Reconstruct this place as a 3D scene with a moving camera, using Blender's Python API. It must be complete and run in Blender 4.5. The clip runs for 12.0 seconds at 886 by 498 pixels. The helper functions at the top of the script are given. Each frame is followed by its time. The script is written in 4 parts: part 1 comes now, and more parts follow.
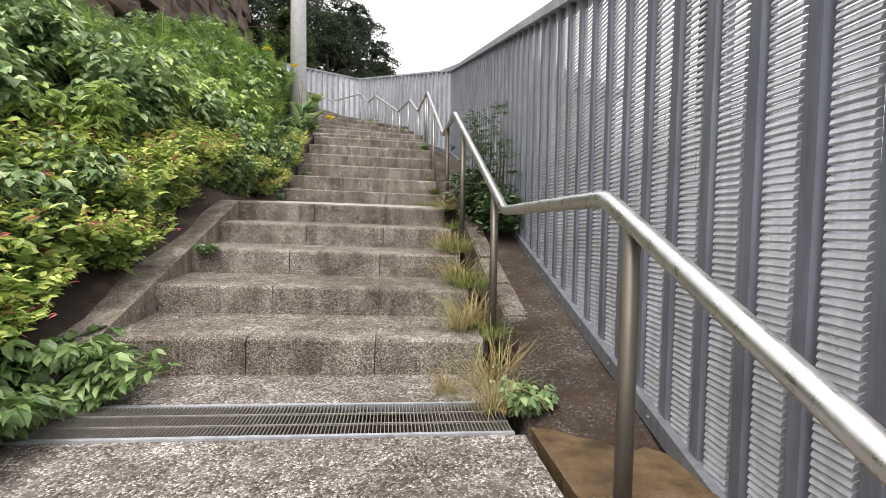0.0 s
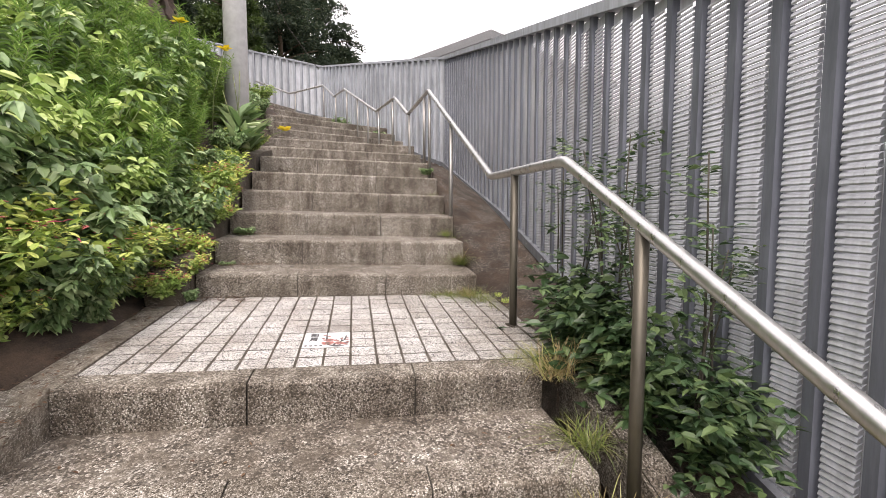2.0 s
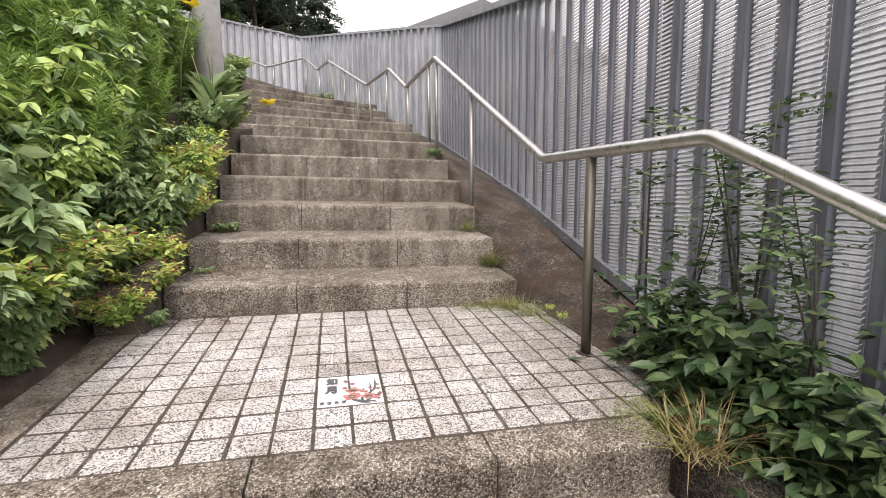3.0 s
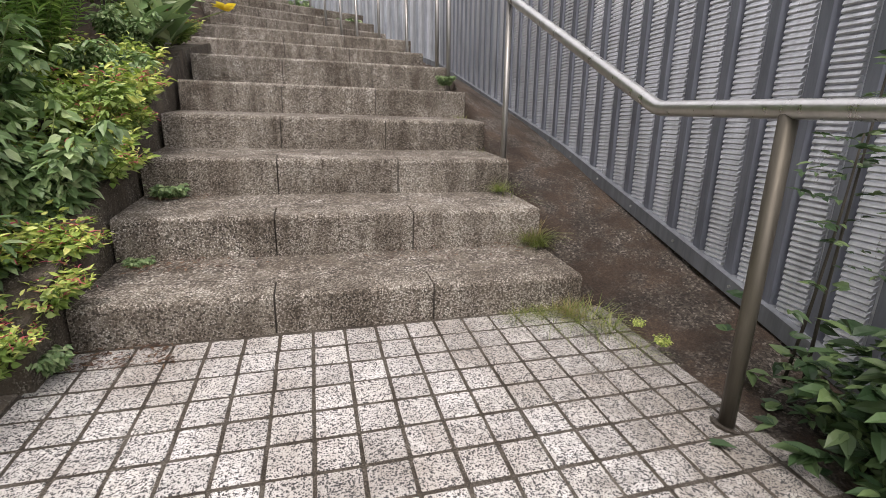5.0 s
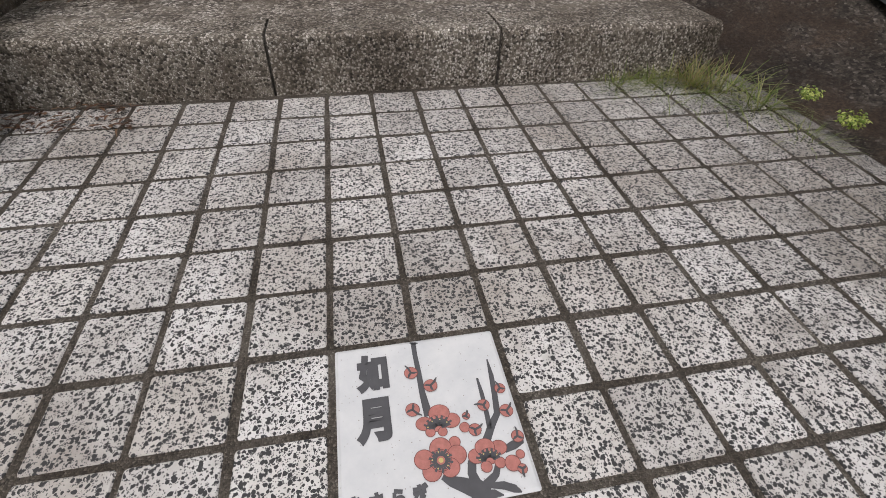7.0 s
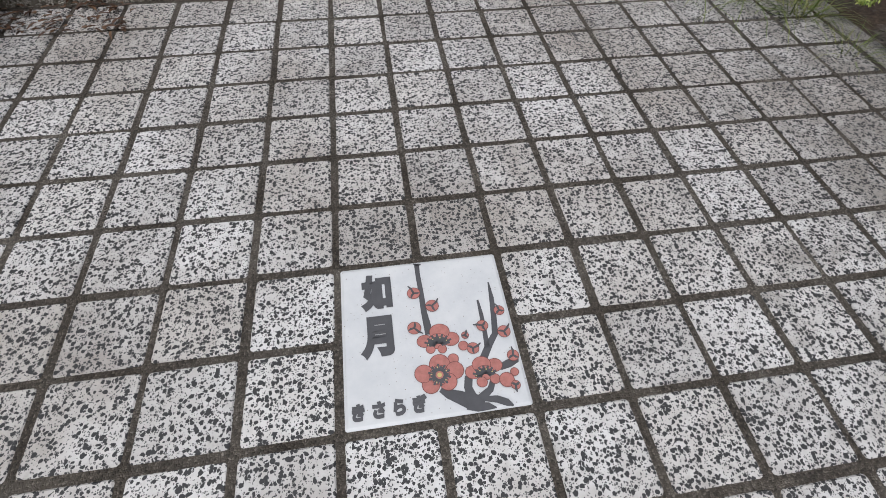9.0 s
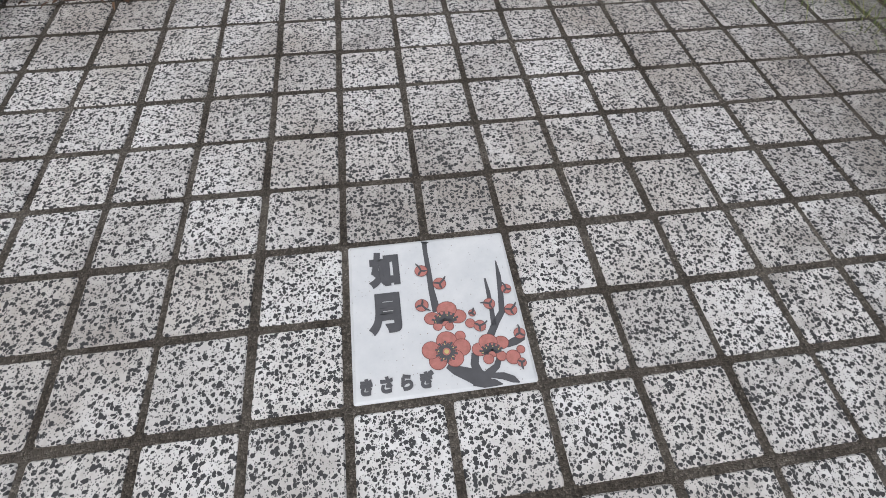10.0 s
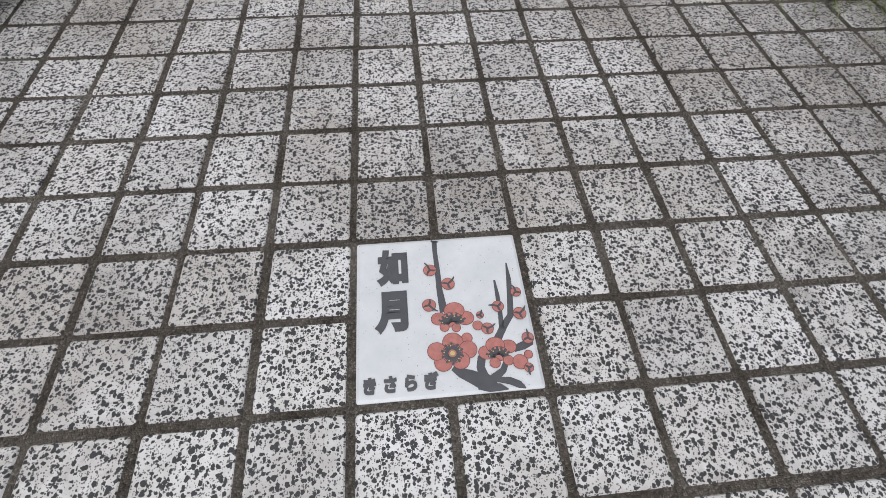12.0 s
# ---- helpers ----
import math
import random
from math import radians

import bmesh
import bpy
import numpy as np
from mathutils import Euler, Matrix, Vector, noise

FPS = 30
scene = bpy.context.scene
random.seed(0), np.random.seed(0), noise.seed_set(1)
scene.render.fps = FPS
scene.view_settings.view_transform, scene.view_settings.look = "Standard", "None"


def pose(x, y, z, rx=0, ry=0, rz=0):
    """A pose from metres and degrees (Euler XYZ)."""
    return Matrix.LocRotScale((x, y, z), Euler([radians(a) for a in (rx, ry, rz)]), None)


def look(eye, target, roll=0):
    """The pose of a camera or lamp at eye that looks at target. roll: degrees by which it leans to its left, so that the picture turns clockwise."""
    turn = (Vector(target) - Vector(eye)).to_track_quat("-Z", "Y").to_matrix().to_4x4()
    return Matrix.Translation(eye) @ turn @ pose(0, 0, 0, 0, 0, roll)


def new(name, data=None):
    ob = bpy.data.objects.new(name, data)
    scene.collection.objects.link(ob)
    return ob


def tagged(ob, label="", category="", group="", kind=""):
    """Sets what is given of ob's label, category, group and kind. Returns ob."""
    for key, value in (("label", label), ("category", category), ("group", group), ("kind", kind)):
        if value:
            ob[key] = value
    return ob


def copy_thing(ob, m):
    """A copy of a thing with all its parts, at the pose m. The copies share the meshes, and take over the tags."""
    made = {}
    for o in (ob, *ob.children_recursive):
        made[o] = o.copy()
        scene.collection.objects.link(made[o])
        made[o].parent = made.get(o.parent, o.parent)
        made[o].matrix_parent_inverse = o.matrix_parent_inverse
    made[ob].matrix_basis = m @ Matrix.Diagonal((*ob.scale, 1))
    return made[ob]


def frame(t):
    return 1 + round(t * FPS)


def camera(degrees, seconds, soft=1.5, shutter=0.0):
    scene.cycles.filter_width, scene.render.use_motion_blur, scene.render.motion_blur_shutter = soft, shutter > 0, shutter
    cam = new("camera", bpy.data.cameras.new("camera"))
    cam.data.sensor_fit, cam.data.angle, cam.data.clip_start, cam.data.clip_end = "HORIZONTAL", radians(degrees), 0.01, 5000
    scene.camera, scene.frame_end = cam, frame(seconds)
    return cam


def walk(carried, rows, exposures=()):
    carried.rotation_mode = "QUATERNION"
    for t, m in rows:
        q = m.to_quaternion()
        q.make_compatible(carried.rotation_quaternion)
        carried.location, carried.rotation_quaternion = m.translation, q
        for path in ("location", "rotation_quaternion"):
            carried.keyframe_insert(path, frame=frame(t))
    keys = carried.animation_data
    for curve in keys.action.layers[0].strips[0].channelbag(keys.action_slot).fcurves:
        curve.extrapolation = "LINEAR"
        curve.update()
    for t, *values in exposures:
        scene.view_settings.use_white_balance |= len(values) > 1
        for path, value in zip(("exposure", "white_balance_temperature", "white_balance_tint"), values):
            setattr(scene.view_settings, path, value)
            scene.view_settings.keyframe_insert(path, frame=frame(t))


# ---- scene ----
cam = camera(87.3, 12.0, soft=0.5)
PATH = [
    (0, (0.563, -5.147, -0.193), (0.784, -3.163, -0.304), 0.7),
    (0.5, (0.567, -4.195, 0.179), (0.81, -2.211, 0.097), 0.8),
    (1, (0.454, -3.322, 0.518), (0.749, -1.348, 0.376), 0.7),
    (1.5, (0.406, -2.819, 0.63), (0.745, -0.855, 0.468), 0.4),
    (2, (0.262, -2.528, 0.646), (0.639, -0.571, 0.485), 0.0),
    (2.5, (0.131, -2.22, 0.693), (0.539, -0.271, 0.505), -0.2),
    (3, (0.083, -1.794, 0.711), (0.538, 0.138, 0.467), -0.5),
    (3.2, (0.078, -1.652, 0.739), (0.565, 0.268, 0.468), -0.5),
    (4.8, (0.036, -0.937, 0.869), (0.566, 0.924, 0.364), 0.4),
    (5, (0.052, -0.874, 0.858), (0.56, 0.978, 0.3), 0.3),
    (5.5, (0.062, -0.706, 0.718), (0.519, 1.093, -0.026), 0.3),
    (6, (0.037, -0.539, 0.68), (0.417, 1.176, -0.277), 0.2),
    (6.5, (0.054, -0.491, 0.59), (0.378, 1.119, -0.551), -0.0),
    (7, (0.079, -0.44, 0.535), (0.368, 1.068, -0.747), -0.1),
    (7.5, (0.092, -0.428, 0.547), (0.351, 0.994, -0.836), -0.3),
    (9.5, (0.095, -0.427, 0.546), (0.265, 0.783, -1.038), -0.5),
    (10, (0.089, -0.427, 0.546), (0.248, 0.751, -1.063), -0.5),
    (10.5, (0.093, -0.431, 0.545), (0.24, 0.721, -1.084), -0.5),
    (11, (0.09, -0.431, 0.542), (0.225, 0.696, -1.104), -0.4),
    (11.5, (0.093, -0.428, 0.539), (0.217, 0.689, -1.115), -0.4),
    (12, (0.092, -0.423, 0.536), (0.202, 0.766, -1.069), -0.3),
]
walk(cam, [(t, look(eye, target, roll)) for t, eye, target, roll in PATH],
     exposures=[(0, 0.42, 6700, 15), (1.5, 0.48, 6900, 19), (3.2, 0.42, 6900, 19), (5, 0.12, 6700, 17), (6.5, -0.38, 6600, 16), (7.2, -0.62, 6400, 15), (9.5, -0.6, 6100, 13), (12, -0.6, 6100, 13)])

scene.view_settings.exposure = 0.0

# ---- world and sun: overcast ----
world = bpy.data.worlds.new("sky")
scene.world = world
world.use_nodes = True
wn, wl = world.node_tree.nodes, world.node_tree.links
sky = wn.new("ShaderNodeTexSky")
sky.sky_type, sky.sun_disc = "NISHITA", False
sky.sun_elevation, sky.sun_rotation = radians(58), radians(200)
sky.dust_density, sky.air_density = 6.0, 1.0
pale = wn.new("ShaderNodeHueSaturation")
pale.inputs["Saturation"].default_value = 0.12
cloud = wn.new("ShaderNodeMix")
cloud.data_type = "RGBA"
cloud.inputs["Factor"].default_value = 0.65
cloud.inputs[7].default_value = (9.2, 9.4, 9.7, 1)
wl.new(sky.outputs[0], pale.inputs["Color"])
wl.new(pale.outputs[0], cloud.inputs[6])
wl.new(cloud.outputs[2], wn["Background"].inputs[0])
wn["Background"].inputs[1].default_value = 0.168

sun = new("sun", bpy.data.lights.new("sun", "SUN"))
sun.data.energy, sun.data.angle, sun.data.color = 2.3, radians(25), (1.0, 0.96, 0.9)
sun.matrix_world = look((-3, -6, 14), (0, 0, 0))


# ---- materials ----
def mat(name, rough=0.8, metal=0.0, spec=0.4):
    m = bpy.data.materials.new(name)
    m.use_nodes = True
    b = m.node_tree.nodes["Principled BSDF"]
    b.inputs["Roughness"].default_value = rough
    b.inputs["Metallic"].default_value = metal
    b.inputs["Specular IOR Level"].default_value = spec
    return m, m.node_tree.nodes, m.node_tree.links, b


def coords(n, l, scale=(1, 1, 1), kind="Object"):
    tc, mp = n.new("ShaderNodeTexCoord"), n.new("ShaderNodeMapping")
    mp.inputs["Scale"].default_value = scale
    l.new(tc.outputs[kind], mp.inputs[0])
    return mp.outputs[0]


def world_coords(n, l, scale=(1, 1, 1)):
    g, mp = n.new("ShaderNodeNewGeometry"), n.new("ShaderNodeMapping")
    mp.inputs["Scale"].default_value = scale
    l.new(g.outputs["Position"], mp.inputs[0])
    return mp.outputs[0]


def noise_tex(n, l, vec, scale, detail=4.0, rough=0.55):
    t = n.new("ShaderNodeTexNoise")
    t.inputs["Scale"].default_value, t.inputs["Detail"].default_value, t.inputs["Roughness"].default_value = scale, detail, rough
    l.new(vec, t.inputs["Vector"])
    return t.outputs["Fac"]


def cells(n, l, vec, scale, feature="F1", rand=1.0):
    t = n.new("ShaderNodeTexVoronoi")
    t.feature = feature
    t.inputs["Scale"].default_value, t.inputs["Randomness"].default_value = scale, rand
    l.new(vec, t.inputs["Vector"])
    return t


def ramp(n, l, fac, stops):
    r = n.new("ShaderNodeValToRGB")
    e = r.color_ramp.elements
    while len(e) < len(stops):
        e.new(0.5)
    for k, (p, c) in enumerate(stops):
        e[k].position = p
        e[k].color = (*c, 1) if len(c) == 3 else c
    l.new(fac, r.inputs[0])
    return r.outputs[0]


def mix(n, l, fac, a, b, how="MIX"):
    m = n.new("ShaderNodeMix")
    m.data_type, m.blend_type = "RGBA", how
    for s, v in ((0, fac), (6, a), (7, b)):
        if isinstance(v, (int, float)):
            m.inputs[s].default_value = v
        elif isinstance(v, tuple):
            m.inputs[s].default_value = (*v, 1)
        else:
            l.new(v, m.inputs[s])
    return m.outputs[2]


def bump(n, l, b, height, strength=0.4, dist=0.004):
    x = n.new("ShaderNodeBump")
    x.inputs["Strength"].default_value, x.inputs["Distance"].default_value = strength, dist
    l.new(height, x.inputs["Height"])
    l.new(x.outputs[0], b.inputs["Normal"])


G = lambda v, w=0.0: (v * (1 + w), v, v * (1 - w))


def aggregate(name, scale, stops, dirt, lift=0.5, stain=0.55, veil=0.75):
    """Pebbles set in mortar: coloured cells with dark joints, large stains over them."""
    m, n, l, b = mat(name, 0.85)
    v = world_coords(n, l)
    c = cells(n, l, v, scale)
    edge = cells(n, l, v, scale, "DISTANCE_TO_EDGE")
    peb = ramp(n, l, c.outputs["Color"], stops)
    joint = ramp(n, l, edge.outputs["Distance"], [(0.02, (0, 0, 0)), (0.16, (1, 1, 1))])
    col = mix(n, l, joint, dirt, peb)
    hidden = ramp(n, l, noise_tex(n, l, v, 7.5, 8, 0.7), [(0.47, (0, 0, 0)), (0.60, G(veil))])
    col = mix(n, l, hidden, col, tuple(x * 1.8 for x in dirt))
    big = ramp(n, l, noise_tex(n, l, v, 2.3, 6, 0.65), [(0.35, G(stain, 0.06)), (0.62, (1, 1, 1))])
    fine = ramp(n, l, noise_tex(n, l, v, 14, 4), [(0.3, G(0.78, 0.04)), (0.65, (1, 1, 1))])
    col = mix(n, l, 1.0, col, big, "MULTIPLY")
    col = mix(n, l, 1.0, col, fine, "MULTIPLY")
    runs = ramp(n, l, noise_tex(n, l, world_coords(n, l, (1, 1, 0.15)), 9, 6, 0.7), [(0.38, G(0.52, 0.05)), (0.60, (1, 1, 1))])
    col = mix(n, l, 1.0, col, runs, "MULTIPLY")
    l.new(col, b.inputs["Base Color"])
    bump(n, l, b, edge.outputs["Distance"], lift, 0.006)
    return m


PEBBLE = aggregate("exposed_aggregate", 105, [(0.22, (0.085, 0.08, 0.073)), (0.42, (0.31, 0.295, 0.272)), (0.60, (0.53, 0.51, 0.475)), (0.85, (0.90, 0.88, 0.85))], (0.14, 0.127, 0.112), 0.8, 0.58, 0.45)
TERRAZZO = aggregate("washed_stone", 165, [(0.20, (0.055, 0.05, 0.042)), (0.38, (0.27, 0.245, 0.205)), (0.60, (0.58, 0.545, 0.485)), (0.85, (0.92, 0.89, 0.84))], (0.175, 0.155, 0.125), 0.9, 0.45, 0.22)
TREAD = aggregate("dirty_pebble_tread", 105, [(0.22, (0.07, 0.064, 0.056)), (0.42, (0.26, 0.24, 0.21)), (0.62, (0.46, 0.43, 0.385)), (0.88, (0.82, 0.79, 0.74))], (0.12, 0.105, 0.086), 0.8, 0.55, 0.6)
# Side wall aggregate: like the kerb's, in darker grey-brown tones.
KERB_DARK = aggregate("dark_side_wall", 150, [(0.25, (0.07, 0.06, 0.048)), (0.5, (0.17, 0.15, 0.122)), (0.7, (0.26, 0.235, 0.195)), (0.9, (0.48, 0.45, 0.40))], (0.10, 0.085, 0.065), 0.9, 0.5, 0.8)
KERB = aggregate("worn_kerb", 150, [(0.25, (0.20, 0.178, 0.148)), (0.5, (0.44, 0.41, 0.36)), (0.7, (0.62, 0.585, 0.52)), (0.9, (0.84, 0.81, 0.75))], (0.25, 0.222, 0.182), 0.9, 0.6, 0.6)


def concrete(name, base, stain_a, stain_b, amount=0.55):
    m, n, l, b = mat(name, 0.9)
    v = world_coords(n, l)
    col = ramp(n, l, noise_tex(n, l, v, 30, 6, 0.7), [(0.3, tuple(x * 0.7 for x in base)), (0.7, tuple(x * 1.2 for x in base))])
    s1 = ramp(n, l, noise_tex(n, l, v, 2.6, 5, 0.6), [(1 - amount - 0.12, (0, 0, 0)), (1 - amount + 0.12, (1, 1, 1))])
    col = mix(n, l, s1, col, stain_a)
    v2 = world_coords(n, l, (1, 0.5, 1.3))
    s2 = ramp(n, l, noise_tex(n, l, v2, 4.5, 8, 0.7), [(0.5, (0, 0, 0)), (0.68, (1, 1, 1))])
    col = mix(n, l, s2, col, stain_b)
    grit = ramp(n, l, noise_tex(n, l, v, 160, 3, 0.7), [(0.3, G(0.6)), (0.7, G(1.15))])
    col = mix(n, l, 1.0, col, grit, "MULTIPLY")
    l.new(col, b.inputs["Base Color"])
    bump(n, l, b, noise_tex(n, l, v, 90, 6, 0.7), 0.6, 0.008)
    return m


def weathered(name):
    """Old concrete: pebbles showing in patches, rust-brown film, pale lichen."""
    m, n, l, b = mat(name, 0.85)
    v = world_coords(n, l)
    c = cells(n, l, v, 110)
    peb = ramp(n, l, c.outputs["Color"], [(0.2, (0.05, 0.042, 0.035)), (0.5, (0.12, 0.102, 0.085)), (0.75, (0.20, 0.178, 0.152)), (0.92, (0.42, 0.39, 0.35))])
    film = ramp(n, l, noise_tex(n, l, v, 60, 7, 0.75), [(0.3, (0.055, 0.037, 0.025)), (0.55, (0.115, 0.080, 0.056)), (0.75, (0.18, 0.135, 0.096))])
    where = ramp(n, l, noise_tex(n, l, v, 5.5, 9, 0.72), [(0.44, (0, 0, 0)), (0.56, (1, 1, 1))])
    col = mix(n, l, where, film, peb)
    pale = ramp(n, l, noise_tex(n, l, v, 13, 10, 0.8), [(0.62, (0, 0, 0)), (0.70, (1, 1, 1))])
    col = mix(n, l, pale, col, (0.23, 0.21, 0.185))
    dark = ramp(n, l, noise_tex(n, l, v, 3.1, 6, 0.6), [(0.36, G(0.26, 0.08)), (0.6, G(0.60, 0.03))])
    col = mix(n, l, 1.0, col, dark, "MULTIPLY")
    grit = ramp(n, l, noise_tex(n, l, v, 150, 5, 0.75), [(0.32, G(0.45)), (0.5, G(0.95)), (0.68, G(1.7))])
    col = mix(n, l, 1.0, col, grit, "MULTIPLY")
    l.new(col, b.inputs["Base Color"])
    bump(n, l, b, noise_tex(n, l, v, 55, 9, 0.75), 0.9, 0.012)
    return m


RAMP = weathered("weathered_concrete")
JOINT = concrete("step_mortar", (0.07, 0.062, 0.052), (0.05, 0.044, 0.037), (0.10, 0.09, 0.075), 0.45)
MORTAR = aggregate("dark_grout", 330, [(0.2, (0.065, 0.058, 0.049)), (0.5, (0.16, 0.142, 0.12)), (0.8, (0.25, 0.225, 0.19)), (0.95, (0.38, 0.35, 0.31))], (0.10, 0.089, 0.074), 0.9, 0.6, 0.3)
SOIL = concrete("soil", (0.07, 0.05, 0.038), (0.035, 0.026, 0.02), (0.12, 0.08, 0.055), 0.5)


def tile_material():
    m, n, l, b = mat("speckled_tile", 0.62)
    v0 = coords(n, l)
    oi = n.new("ShaderNodeObjectInfo")
    shift = n.new("ShaderNodeVectorMath")
    shift.operation = "MULTIPLY_ADD"
    l.new(oi.outputs["Random"], shift.inputs[0])
    shift.inputs[1].default_value = (37, 91, 53)
    l.new(v0, shift.inputs[2])
    warp = n.new("ShaderNodeTexNoise")
    warp.inputs["Scale"].default_value, warp.inputs["Detail"].default_value = 130, 2
    l.new(shift.outputs[0], warp.inputs["Vector"])
    add = n.new("ShaderNodeVectorMath")
    add.operation = "MULTIPLY_ADD"
    l.new(warp.outputs["Color"], add.inputs[0])
    add.inputs[1].default_value = (0.006, 0.006, 0.006)
    l.new(shift.outputs[0], add.inputs[2])

    def flecks(scale, share, least, most):
        """Separate rounded grains: a share of the cells hold one, of uneven size."""
        c = cells(n, l, add.outputs[0], scale)
        sep = n.new("ShaderNodeSeparateColor")
        l.new(c.outputs["Color"], sep.inputs[0])
        size = n.new("ShaderNodeMapRange")
        size.inputs["From Min"].default_value = share
        size.inputs["To Min"].default_value, size.inputs["To Max"].default_value = least, most
        l.new(sep.outputs[0], size.inputs["Value"])
        inside = n.new("ShaderNodeMath")
        inside.operation = "LESS_THAN"
        l.new(c.outputs["Distance"], inside.inputs[0])
        l.new(size.outputs[0], inside.inputs[1])
        held = n.new("ShaderNodeMath")
        held.operation = "GREATER_THAN"
        held.inputs[1].default_value = share
        l.new(sep.outputs[0], held.inputs[0])
        both = n.new("ShaderNodeMath")
        both.operation = "MULTIPLY"
        l.new(inside.outputs[0], both.inputs[0])
        l.new(held.outputs[0], both.inputs[1])
        return both

    big = flecks(185, 0.33, 0.30, 0.64)
    small = flecks(420, 0.45, 0.25, 0.58)
    base = ramp(n, l, oi.outputs["Random"], [(0.0, (0.55, 0.535, 0.515)), (0.5, (0.68, 0.67, 0.655)), (1.0, (0.61, 0.59, 0.56))])
    fog = ramp(n, l, noise_tex(n, l, shift.outputs[0], 45, 5, 0.7), [(0.3, G(0.8, 0.02)), (0.65, (1, 1, 1))])
    base = mix(n, l, 1.0, base, fog, "MULTIPLY")
    wv = world_coords(n, l)
    wet = ramp(n, l, noise_tex(n, l, wv, 2.2, 6, 0.65), [(0.38, G(0.60, 0.06)), (0.56, (1, 1, 1))])
    base = mix(n, l, 1.0, base, wet, "MULTIPLY")
    # Uneven grime, increased towards the fence to paint in the shade it gives.
    split = n.new("ShaderNodeSeparateXYZ")
    l.new(wv, split.inputs[0])
    edge = n.new("ShaderNodeMapRange")
    edge.inputs["From Min"].default_value, edge.inputs["From Max"].default_value = 0.35, 1.25
    edge.inputs["To Min"].default_value, edge.inputs["To Max"].default_value = -0.10, 0.16
    l.new(split.outputs[0], edge.inputs["Value"])
    grime_and_shade = n.new("ShaderNodeMath")
    l.new(noise_tex(n, l, wv, 9, 6, 0.7), grime_and_shade.inputs[0])
    l.new(edge.outputs[0], grime_and_shade.inputs[1])
    base = mix(n, l, ramp(n, l, grime_and_shade.outputs[0], [(0.48, (0, 0, 0)), (0.68, G(0.7))]), base, (0.20, 0.178, 0.15))
    col = mix(n, l, small.outputs[0], base, (0.10, 0.098, 0.096))
    col = mix(n, l, big.outputs[0], col, (0.036, 0.036, 0.037))
    l.new(col, b.inputs["Base Color"])
    bump(n, l, b, noise_tex(n, l, shift.outputs[0], 300, 4, 0.7), 0.35, 0.002)
    return m


TILE = tile_material()


def plain(name, col, rough=0.6, metal=0.0, var=0.15, scale=40, lift=0.1, spec=0.4):
    m, n, l, b = mat(name, rough, metal, spec)
    v = world_coords(n, l)
    c = ramp(n, l, noise_tex(n, l, v, scale, 5, 0.65), [(0.3, tuple(x * (1 - var) for x in col)), (0.7, tuple(min(1, x * (1 + var)) for x in col))])
    l.new(c, b.inputs["Base Color"])
    if lift:
        bump(n, l, b, noise_tex(n, l, v, scale * 3, 3), lift, 0.002)
    return m


def galvanised(name, col, metal=0.45, rough=0.42, vary=0.26):
    m, n, l, b = mat(name, rough, metal)
    v = world_coords(n, l, (1, 1, 0.12))
    streak = ramp(n, l, noise_tex(n, l, v, 22, 6, 0.7), [(0.3, tuple(x * (1 - vary) for x in col)), (0.68, tuple(x * (1 + 0.75 * vary) for x in col))])
    blot = ramp(n, l, noise_tex(n, l, world_coords(n, l), 1.7, 5, 0.6), [(0.35, G(1 - 0.75 * vary)), (0.6, (1, 1, 1))])
    l.new(mix(n, l, 1.0, streak, blot, "MULTIPLY"), b.inputs["Base Color"])
    r = ramp(n, l, noise_tex(n, l, v, 30, 4), [(0.3, G(rough - 0.1)), (0.7, G(rough + 0.14))])
    l.new(r, b.inputs["Roughness"])
    return m


ZINC = galvanised("galvanised_sheet", (0.44, 0.47, 0.51))
ZINC_LIGHT = galvanised("pale_galvanised_sheet", (0.60, 0.63, 0.67), 0.3, 0.5)
# One fence sheet in two colours: sky-lit louvres, and ribs with shade painted in.
ZINC_LOUVRE_LIT = galvanised("lit_louvre_sheet", (0.54, 0.56, 0.60), 0.4, 0.36)
ZINC_RIB_SHADED = galvanised("shaded_rib_sheet", (0.175, 0.19, 0.225), 0.4, 0.42)
ZINC_DARK = galvanised("weathered_trim", (0.20, 0.215, 0.235), 0.4, 0.5)
GRATE = galvanised("dusty_grating", (0.24, 0.225, 0.20), 0.3, 0.6)
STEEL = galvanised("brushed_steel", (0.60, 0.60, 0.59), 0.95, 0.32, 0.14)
# Near posts: the rail's steel with brown-grey shade put into the colour.
STEEL_POST_SHADED = galvanised("shaded_post_steel", (0.135, 0.122, 0.098), 0.7, 0.46)
# Far posts: steel darkened to hold down the sky's reflection.
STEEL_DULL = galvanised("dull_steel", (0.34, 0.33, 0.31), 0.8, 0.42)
BOLT = plain("bolt_steel", (0.4, 0.4, 0.4), 0.4, 0.8)
POLE = plain("pole_concrete", (0.60, 0.60, 0.61), 0.85, 0, 0.12, 12, 0.3)


